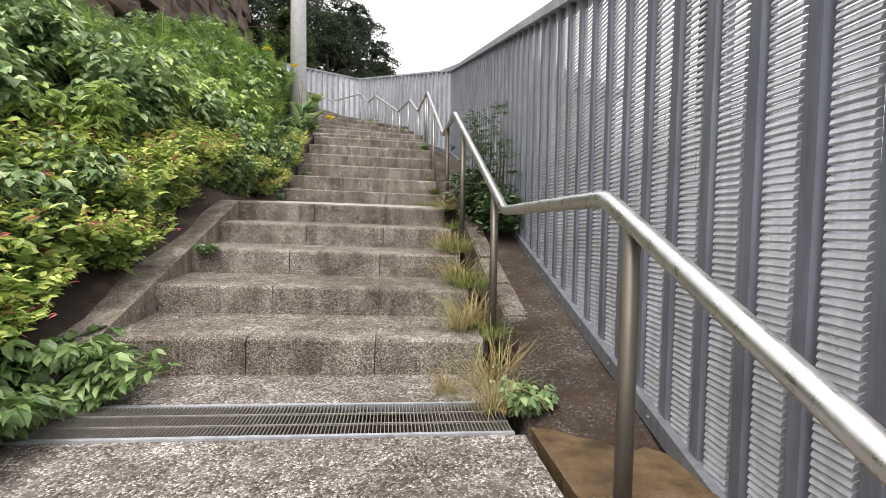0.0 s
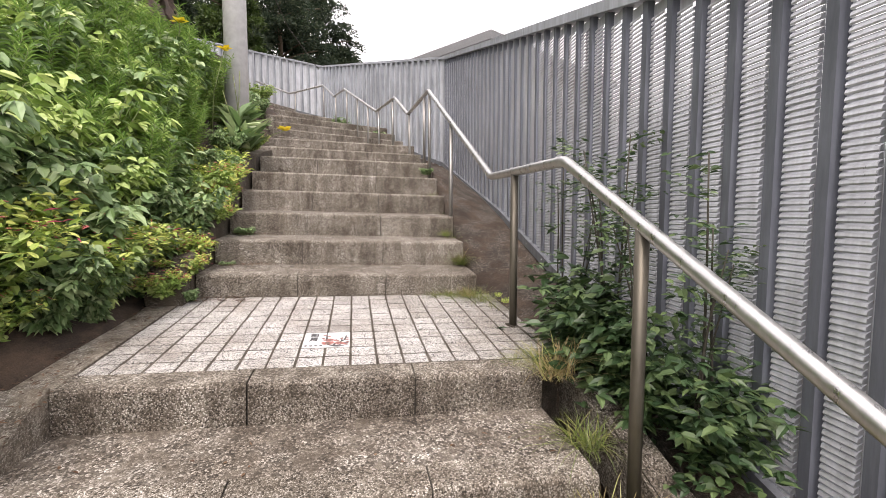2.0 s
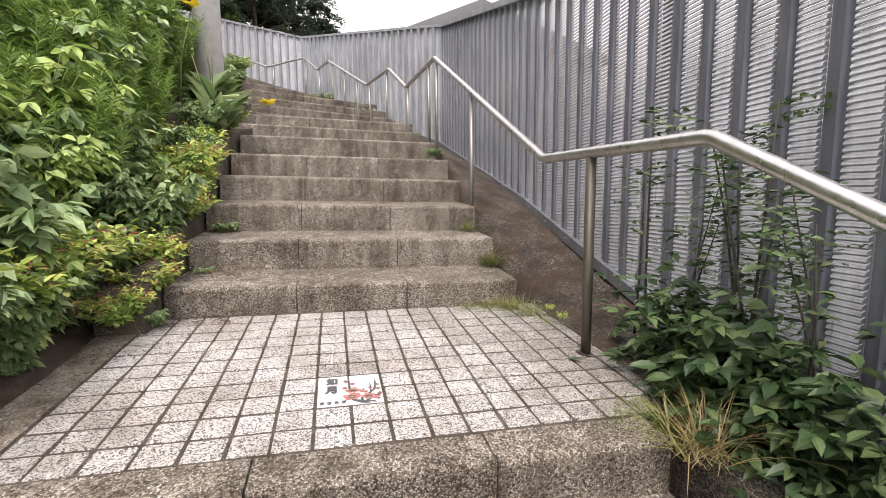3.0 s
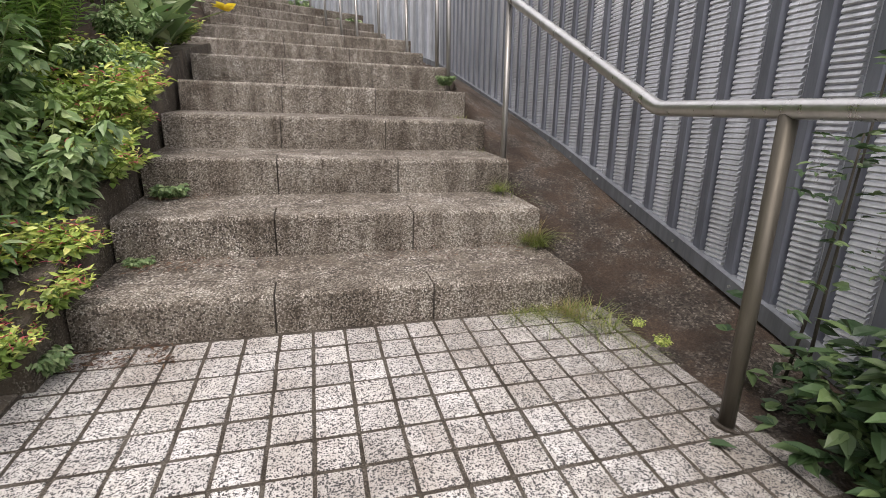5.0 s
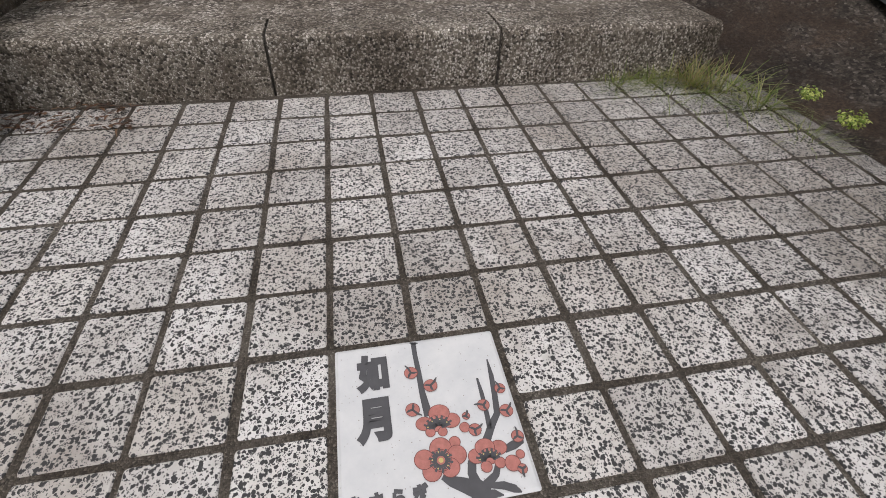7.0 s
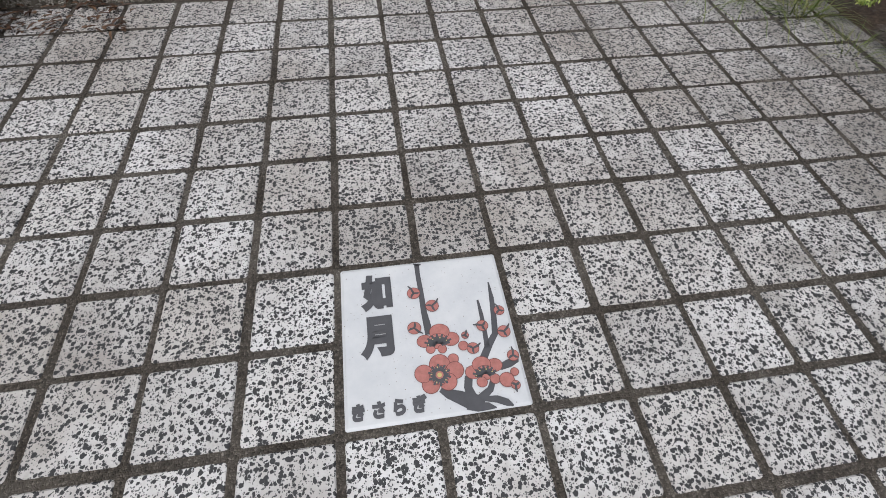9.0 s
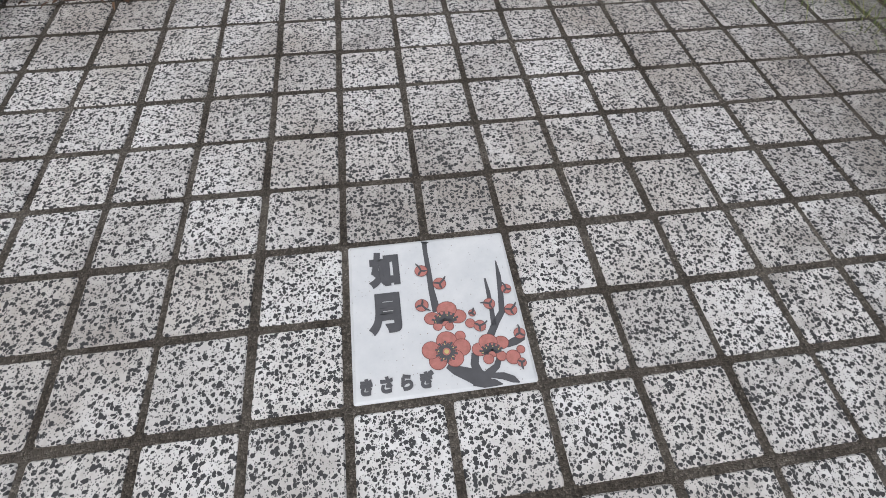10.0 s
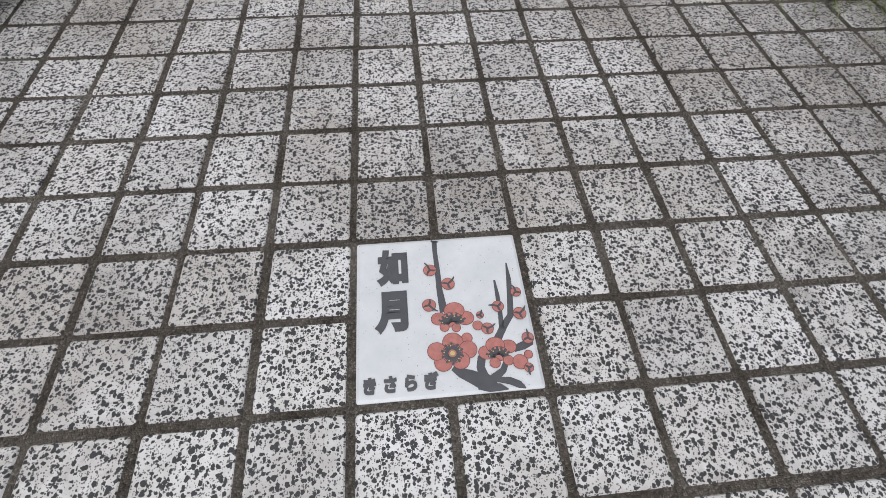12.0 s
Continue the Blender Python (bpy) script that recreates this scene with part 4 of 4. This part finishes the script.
feather = (spots(-1.30, 1.2, 2.5, 0.24, (0.75, 1.0), 0.08) + spots(-1.55, 0.6, 4.4, 0.26, (0.85, 1.1), 0.12) + spots(-1.85, -0.2, 4.4, 0.3, (0.9, 1.15), 0.15)
           + spots(-2.35, -0.6, 5.0, 0.4, (0.8, 1.0), 0.15))
low_growth = spots(-1.22, -2.1, -0.35, 0.17, (0.42, 0.58), 0.06, 0.05)
front += low_growth[0::2]
third += low_growth[1::2]
place(flower_shrub(31, "low four-o'clock shrub with yellow-green tips and magenta flowers", "flowering shrubs", 30), front[0::3] + sunny[0::3])
place(flower_shrub(32, "low yellow-green shrub with thin magenta flower tubes by the kerb", "flowering shrubs", 75), front[1::3] + sunny[1::3])
place(flower_shrub(33, "bushy yellow-green flowering shrub spilling over the kerb", "flowering shrubs", 55), front[2::3] + sunny[2::3])
place(flower_shrub(34, "four-o'clock shrub hanging over the side wall with many magenta flower tubes", "flowering shrubs", 150),
      [(-0.90, 0.58, 0.10, 40, 0.40), (-0.88, 0.85, 0.16, 130, 0.46), (-0.88, 1.05, 0.28, 10, 0.42), (-0.88, 1.45, 0.50, 250, 0.5), (-0.87, 1.75, 0.66, 300, 0.52), (-0.88, 2.1, 0.84, 80, 0.5)])
place(broad_shrub(41, "dark green broad-leaved shrub on the bank", "leafy shrubs"), third[0::3])
place(broad_shrub(42, "dark green shrub with drooping leaves in threes", "leafy shrubs", 0.95, 0.4, 0.105), third[1::3] + shady[0::2])
place(broad_shrub(43, "mid-green leafy shrub among the taller plants", "leafy shrubs", 0.9, 0.45, 0.095, LEAF_MID), third[2::3] + shady[1::2])
place(feather_clump(51, "tall feathery green plant with narrow leaves", "feathery plants"), feather[0::2])
place(feather_clump(52, "tall bright green feathery plant swaying on the bank", "feathery plants", 1.15, 17), feather[1::2])

# trailing vine over the drain
vine = broad_shrub(61, "trailing vine with heart-shaped leaves spreading over the drain", "trailing vines", 0.26, 0.38, 0.085, LEAF_VINE, 8)
place(vine, [(-0.72, -3.12, -0.98, 10, 0.9), (-1.0, -3.35, -0.98, 80, 1.15), (-1.02, -2.95, -0.9, 200, 1.0), (-0.98, -3.75, -0.98, 150, 1.1), (-0.85, -3.45, -0.98, 250, 0.7), (-1.05, -4.2, -0.98, 300, 1.2), (-0.85, -2.85, -0.9, 30, 0.5)])


def lily(seed, label, h, flower_way, leaves=9, size=0.36):
    rng = np.random.default_rng(seed)
    th = thing("yellow_lily", label, "flower", "yellow flowers")
    tip = np.array((*flower_way, h))
    put("stem", mesh("stem", *tube([(0, 0, 0), tip * np.array((0.3, 0.3, 0.6)), tip], [0.007, 0.005, 0.004], 6), True), STEM, th)
    if leaves:
        a = rng.uniform(0, 6.283, leaves)
        W = np.stack([np.cos(a), np.sin(a), rng.uniform(0.2, 1.4, leaves)], 1)
        stuff(put("foliage", leaf_cloud("foliage", np.zeros((leaves, 3)) + np.array((0, 0, 1)) * rng.uniform(0.05, 0.4, (leaves, 1)) * h, W, rng.uniform(0.7, 1.1, leaves) * size, 0.105, rng, 0.25), LEAF_DARK, th))
    if leaves > 12:
        return th
    n = 9
    a = np.arange(n) * 6.283 / n
    W = np.stack([np.cos(a), np.sin(a), rng.uniform(0.2, 1.0, n)], 1)
    stuff(put("blossom", leaf_cloud("blossom", np.tile(tip, (n, 1)), W, 0.095, 0.07, rng, 0.3), PETAL_Y, th, "bright yellow petals"))
    return th


for k, (x, y, z, h, w, n) in enumerate(((-1.25, 3.0, 1.3, 1.08, (0.17, 0), 0), (-1.55, 2.9, 1.4, 1.2, (0.07, 0), 0), (-2.3, 1.1, 1.1, 1.45, (0.05, 0), 0),
                                     (-0.96, 3.0, 1.32, 0.85, (0.03, 0), 18), (-1.02, 3.3, 1.42, 0.8, (-0.05, 0), 18), (-0.84, 2.95, 1.30, 0.24, (0.36, 0.02), 10), (-0.95, 2.75, 1.2, 0.7, (-0.1, 0), 16))):
    ob = lily(70 + k, "clump of broad lily leaves on short stems" if n > 12 else "yellow lily flower leaning out over the steps" if n else "yellow flower nodding above the feathery plants", h, w, n)
    ob.matrix_basis = pose(x, y, z)

# shrub beside the fence
def fence_shrub(seed, label, dense=True):
    rng = np.random.default_rng(seed)
    th = thing("wild_shrub", label, "shrub", "shrubs by the fence")
    tall = []
    for k in range(3 if dense else 2):
        a = rng.uniform(-0.10, 0.14)
        h = rng.uniform(0.85, 1.15)
        tall.append([np.array((0, rng.uniform(-0.12, 0.12), 0)), np.array((rng.uniform(-0.06, 0.02), a * 0.5, h * 0.5)), np.array((rng.uniform(-0.14, 0.02), a, h))])
    stuff(put("stem_growth", mesh("stem_growth", *stem_mesh(tall, 0.007, 0.003, 6), True), TWIG, th))
    P, W, S = [], [], []
    for s in tall:
        for t in np.concatenate([np.linspace(0.45, 0.85, 6), np.linspace(0.86, 1.0, 7)]):
            a = rng.uniform(0, 6.283)
            d = np.array((math.cos(a), math.sin(a), rng.uniform(0.0, 0.4)))
            for u in np.linspace(0.02, 0.13, 4):
                for sgn in (-1, 1):
                    P.append(along(s, t) + d * u)
                    W.append(d * 0.5 + sgn * np.array((-d[1], d[0], -0.2)))
                    S.append(rng.uniform(0.025, 0.05))
    if dense:
        for _ in range(420):
            q = np.array((rng.normal(-0.09, 0.10), rng.normal(0, 0.22), abs(rng.normal(0.19, 0.14)) + 0.03))
            a = rng.uniform(0, 6.283)
            for da in (-0.8, 0, 0.8):
                P.append(q)
                W.append(np.array((math.cos(a + da) - 0.3, math.sin(a + da), rng.uniform(-0.4, 0.4))))
                S.append(rng.uniform(0.05, 0.095))
    S = np.array(S)
    stuff(put("foliage", leaf_cloud("foliage", P, W, S, S * 0.5, rng, 0.4), LEAF_BUSH, th))
    return th


place(fence_shrub(81, "wild dark green shrub with tall thin stems against the fence"), [(1.47, -0.50, -0.12, 0, 1.0), (1.48, -1.08, -0.28, 150, 0.75)])
place(fence_shrub(82, "wild dark green shrub rooted in the kerb by the fence"), [(1.47, -0.80, -0.20, 10, 0.85), (1.44, -0.22, -0.06, 190, 0.70)])
place(fence_shrub(83, "sparse tall dark stems growing by the fence", False), [(1.50, 0.10, 0.02, 30, 0.92), (1.52, -0.45, -0.1, 120, 1.0), (1.52, -1.1, -0.28, 220, 1.02)])
place(broad_shrub(84, "small broad-leaved weed beside the drain", "weeds", 0.2, 0.15, 0.075, LEAF_DARK, 12), [(1.16, -3.2, -1.02, 0, 0.7), (1.12, 2.98, 1.08, 50, 0.4), (-0.74, -1.72, -0.43, 90, 0.4), (-0.70, 1.3, 0.2, 20, 0.35), (-0.66, 1.75, 0.42, 20, 0.5), (-0.8, 0.72, 0.07, 20, 0.4)])
place(broad_shrub(85, "dark weed growing at the far fence foot", "weeds", 0.5, 0.2, 0.09, LEAF_DARK, 12), [(-0.05, 9.4, 2.5, 0, 1.0), (0.75, 7.6, 2.0, 50, 0.8)])

place(broad_shrub(86, "tiny yellow-leaved weed on the stained kerb", "weeds", 0.12, 0.05, 0.035, LEAF_LIME, 4), [(1.26, 0.42, 0.03, 0, 0.3), (1.25, 0.55, 0.05, 60, 0.25)])

dry = grass_tuft(91, "dry straw-coloured grass tuft in the stair joint", "grass tufts", 150, 0.30, 0.11, STRAW, 1.25)
place(dry, [(1.08, -2.95, -0.99, 0, 1.2), (1.06, -2.42, -0.80, 60, 1.2), (1.02, -1.95, -0.60, 100, 1.1), (1.0, -1.4, -0.4, 10, 0.9), (0.95, -2.55, -0.8, 10, 0.7), (1.0, -3.25, -0.98, 120, 0.8), (1.11, -0.72, -0.06, 30, 0.8), (1.12, -1.55, -0.42, 200, 0.6), (1.08, 0.78, 0.0, 90, 0.5), (0.82, -3.0, -0.99, 200, 0.6), (1.14, 1.3, 0.22, 30, 0.5)])
green = grass_tuft(92, "green and yellow grass tuft in the stair joint", "grass tufts", 150, 0.25, 0.10, GRASS, 1.5)
place(green, [(1.08, -2.12, -0.62, 0, 1.1), (1.05, -1.62, -0.42, 40, 0.95), (1.13, -1.42, -0.42, 80, 0.9), (1.12, -0.95, -0.25, 140, 0.7), (1.12, -2.6, -0.84, 30, 0.8), (1.0, 0.80, -0.02, 10, 0.7), (0.84, 0.80, 0.0, 60, 0.5), (1.14, 0.74, -0.02, 200, 0.7), (1.16, 1.70, 0.33, 20, 0.75), (1.10, 1.68, 0.42, 80, 0.45), (1.13, 1.28, 0.22, 300, 0.6), (0.92, 0.81, 0.01, 130, 0.35), (1.08, 0.79, 0.0, 250, 0.45), (1.17, 0.62, -0.01, 20, 0.5), (1.15, 2.62, 0.78, 0, 0.5), (1.14, 1.24, 0.2, 90, 0.45), (1.1, -0.52, -0.08, 90, 0.6), (1.0, -0.5, -0.075, 30, 0.4), (1.18, 0.45, -0.03, 60, 0.4), (1.14, 2.15, 0.55, 60, 0.5), (0.05, -3.27, -1.08, 0, 0.45)])

# hanging grass over the stone wall
place(grass_tuft(93, "long arching grass hanging over the stone wall", "hanging grass", 160, 0.9, 0.15, LEAF_FERN, 1.0), [(-3.15, 4.3, bank(-3.1, 4.3) + 1.55, 0, 1.0), (-3.2, 3.2, bank(-3.1, 3.2) + 1.6, 80, 0.9), (-3.1, 4.9, bank(-3.1, 4.9) + 1.5, 150, 1.0), (-3.1, 3.7, bank(-3.1, 3.7) + 1.55, 220, 1.1)])


# ---- leaf litter ----
def litter():
    rng = np.random.default_rng(7)
    P = []
    for x0, x1, y0, y1, n, zf in ((-1.0, -0.8, -1.6, -0.5, 160, lambda x, y: float(np.interp(y, [-2.75, -0.62, 0], [-0.76, 0.0, 0.05])) + 0.012), (-1.32, -1.06, -2.2, -0.62, 700, lambda x, y: bank(x, y) + 0.03), (-1.3, -1.0, -0.6, 0.3, 350, lambda x, y: 0.03 + 0.055 * y), (-0.82, -0.45, 0.70, 0.84, 130, lambda x, y: -0.02 * x + 0.055 * y + 0.006), (-0.72, -0.3, 1.12, 1.28, 110, lambda x, y: 0.245), (-0.72, -0.45, 1.6, 1.74, 60, lambda x, y: 0.455),
                                  (0.3, 1.1, 1.1, 1.28, 60, lambda x, y: 0.225), (-0.7, 1.0, -1.0, -0.7, 40, lambda x, y: -0.214 - 0.024 * x), (-0.7, 1.0, 1.1, 1.28, 40, lambda x, y: 0.228 - 0.024 * x), (-0.7, 1.0, -1.55, -1.25, 40, lambda x, y: -0.402 - 0.024 * x), (1.1, 1.24, -0.45, 0.8, 70, lambda x, y: -0.05 + 0.055 * y + 0.006), (-1.1, -0.85, -0.5, 0.6, 110, lambda x, y: -0.02 * x + 0.055 * y + 0.014)):
        for _ in range(n):
            x, y = rng.uniform(x0, x1), rng.uniform(y0, y1)
            P.append((x, y, zf(x, y) + rng.uniform(0.001, 0.006)))
    a = rng.uniform(0, 6.283, len(P))
    W = np.stack([np.cos(a), np.sin(a), rng.uniform(-0.05, 0.15, len(a))], 1)
    tagged(put("leaf_litter", leaf_cloud("leaf_litter", P, W, rng.uniform(0.01, 0.035, len(a)), rng.uniform(0.004, 0.014, len(a)), rng, 0.1), LITTER), "brown dead leaf crumbs gathered in the corners of the steps", "litter", kind="stuff")


litter()


# ---- picture tile ----
picture = thing("picture_tile", "white glazed tile painted with red plum blossom and brush writing", "tile", m=LAND)
PW = 2 * PITCH - GAP
put("glaze", tile_mesh(PW, PW, 0.003), WHITE_TILE, picture, m=pose(PITCH, -PITCH, 0.001))
U = lambda u, v: (GAP / 2 + u * PW, -2 * PITCH + GAP / 2 + v * PW)


def ink_line(points, widths, name="branch", z=0.0016, material=None):
    V, F = [], []
    pts = [Vector(U(*p)) for p in points]
    for i, p in enumerate(pts):
        d = (pts[min(i + 1, len(pts) - 1)] - pts[max(i - 1, 0)]).normalized()
        s = Vector((-d.y, d.x)) * widths[i] * PW / 2
        V += [(*(p + s), z), (*(p - s), z)]
    F = [(2 * i, 2 * i + 1, 2 * i + 3, 2 * i + 2) for i in range(len(pts) - 1)]
    return put(name, mesh(name, V, F), material or INK, picture)


def disc(u, v, r, material, name, z, n=16, sx=1.0, sy=1.0):
    x, y = U(u, v)
    V = [(x + r * PW * sx * math.cos(6.2832 * k / n), y + r * PW * sy * math.sin(6.2832 * k / n), z) for k in range(n)]
    return put(name, mesh(name, V, [tuple(range(n))]), material, picture)


ink_line([(0.487, 0.985), (0.485, 0.898), (0.489, 0.777), (0.490, 0.63), (0.503, 0.48)], [0.033, 0.029, 0.032, 0.036, 0.049])
ink_line([(0.465, 0.987), (0.489, 0.975), (0.515, 0.975)], [0.008, 0.02, 0.006])
ink_line([(0.918, 0.785), (0.915, 0.673), (0.901, 0.545), (0.884, 0.431), (0.837, 0.371), (0.785, 0.29)], [0.008, 0.029, 0.034, 0.037, 0.041, 0.045])
ink_line([(0.826, 0.668), (0.829, 0.57), (0.826, 0.447), (0.821, 0.350)], [0.012, 0.025, 0.027, 0.032])
ink_line([(0.52, 0.150), (0.56, 0.118), (0.609, 0.094), (0.66, 0.066), (0.70, 0.045), (0.735, 0.028)], [0.035, 0.055, 0.071, 0.085, 0.085, 0.05])
ink_line([(0.684, 0.200), (0.669, 0.139), (0.679, 0.088), (0.712, 0.045)], [0.044, 0.046, 0.056, 0.075], z=0.0017)
ink_line([(0.818, 0.170), (0.789, 0.112), (0.741, 0.079), (0.703, 0.050)], [0.029, 0.036, 0.046, 0.055], z=0.0018)
ink_line([(0.640, 0.030), (0.70, 0.026), (0.76, 0.022), (0.80, 0.008)], [0.02, 0.05, 0.04, 0.006], z=0.0019)
ink_line([(0.735, 0.066), (0.813, 0.052), (0.863, 0.027), (0.892, 0.006)], [0.025, 0.041, 0.040, 0.008], z=0.0020)
ink_line([(0.865, 0.225), (0.922, 0.241), (0.964, 0.257), (0.986, 0.30)], [0.037, 0.048, 0.043, 0.012])
ZP = [0.0021]


def outlined(u, v, r, name, sx=1.0, sy=1.0):
    """Red disc with a thin dark outline, each laid over the one before."""
    ZP[0] += 0.00004
    disc(u, v, r, RED_EDGE, "outline", ZP[0], 20, sx, sy)
    disc(u, v, r - 0.0035, RED, name, ZP[0] + 0.00002, 20, sx, sy)


def stamens(u, v, angles, near, far, sy=1.0):
    for k, a in enumerate(angles):
        q = far * (1.0 if k % 2 else 0.8)
        ink_line([(u + near * math.cos(a), v + near * sy * math.sin(a)), (u + q * math.cos(a), v + q * sy * math.sin(a))], [0.010, 0.013], "stamen", ZP[0] + 0.00012)
        disc(u + 0.7 * q * math.cos(a + 0.12), v + 0.7 * q * sy * math.sin(a + 0.12), 0.0042, YELLOW if k % 4 == 1 else INK, "anther", ZP[0] + 0.00018, 8)


for u, v, r in ((0.470, 0.440, 0.045), (0.620, 0.434, 0.050), (0.562, 0.487, 0.058), (0.545, 0.43, 0.055)):
    outlined(u, v, r, "petal", 1.05, 0.9)
stamens(0.545, 0.395, [radians(18 + 144 * k / 14) for k in range(15)], 0.02, 0.088, 0.9)
for u, v, r in ((0.497, 0.386, 0.028), (0.563, 0.378, 0.027)):
    outlined(u, v, r, "petal")
outlined(0.615, 0.311, 0.032, "bud")
for u, v, r in ((0.534, 0.290, 0.060), (0.613, 0.243, 0.052), (0.566, 0.185, 0.051), (0.471, 0.180, 0.051), (0.440, 0.247, 0.053), (0.525, 0.228, 0.058)):
    outlined(u, v, r, "petal")
stamens(0.525, 0.228, [6.2832 * k / 20 for k in range(20)], 0.022, 0.064)
disc(0.525, 0.228, 0.013, YELLOW, "flower_centre", ZP[0] + 0.0003)
for u, v, r in ((0.712, 0.217, 0.044), (0.838, 0.241, 0.044), (0.766, 0.255, 0.052), (0.778, 0.205, 0.048)):
    outlined(u, v, r, "petal", 1.05, 0.92)
stamens(0.774, 0.178, [radians(18 + 144 * k / 14) for k in range(15)], 0.02, 0.075, 0.9)
for u, v, r in ((0.750, 0.155, 0.031), (0.825, 0.163, 0.030)):
    outlined(u, v, r, "petal")
for u, v, r, a in ((0.443, 0.766, 0.041, 110), (0.544, 0.663, 0.041, 40), (0.420, 0.530, 0.041, -50), (0.707, 0.443, 0.023, 60), (0.685, 0.380, 0.030, None), (0.738, 0.357, 0.036, 20), (0.819, 0.490, 0.036, 160), (0.940, 0.576, 0.033, 100), (0.938, 0.435, 0.039, 40),
                   (0.955, 0.282, 0.035, 80), (0.888, 0.148, 0.043, None), (0.940, 0.186, 0.025, None), (0.929, 0.112, 0.027, -100)):
    outlined(u, v, r, "bud")
    if a is not None:
        for k, q in enumerate((1.55, 0.9, 0.9)):
            t = radians(a + 120 * k)
            ink_line([(u, v), (u + 0.55 * q * r * math.cos(t), v + 0.55 * q * r * math.sin(t)), (u + q * r * math.cos(t + 0.15), v + q * r * math.sin(t + 0.15))], [0.012, 0.014, 0.006], "calyx", ZP[0] + 0.00012)


def writing(text, u, v, w, h, name):
    cu = bpy.data.curves.new(name, "FONT")
    cu.body, cu.align_x, cu.align_y = text, "CENTER", "CENTER"
    cu.bevel_depth, cu.bevel_resolution, cu.fill_mode = 0.075, 2, "FRONT"
    cu.materials.append(INK)
    ob = new(name, cu)
    ob.parent = picture
    x, y = U(u, v)
    ob.matrix_basis = Matrix.Translation((x, y, 0.0022)) @ Matrix.Diagonal((w * PW * 0.93, h * PW * 0.93, 0.004, 1))


writing("如", 0.222, 0.790, 0.190, 0.255, "character")
writing("月", 0.218, 0.497, 0.21, 0.275, "character")
for k, c in enumerate("きさらぎ"):
    writing(c, 0.072 + 0.108 * k, 0.079, 0.085, 0.10, "character")

# ---- tiles of the landing ----
rt = random.Random(5)
shape = tile_mesh(PITCH - GAP, PITCH - GAP)
for j in range(-4, 7):
    for i in range(-7, 11):
        if i in (0, 1) and j in (-2, -1):
            continue
        x, y = (i + 0.5) * PITCH, (j + 0.5) * PITCH
        if x < -0.80:
            continue
        sx = min(1.0, (1.262 - i * PITCH - GAP / 2) / (PITCH - GAP))
        put("tile", shape, TILE, landing, m=pose(x - (1 - sx) * 0.05 + rt.uniform(-0.0014, 0.0014), y + rt.uniform(-0.0014, 0.0014), rt.uniform(-0.0012, 0.001), rt.uniform(-0.4, 0.4), rt.uniform(-0.4, 0.4), rt.uniform(-0.7, 0.7)) @ Matrix.Diagonal((sx, 1, 1, 1)))
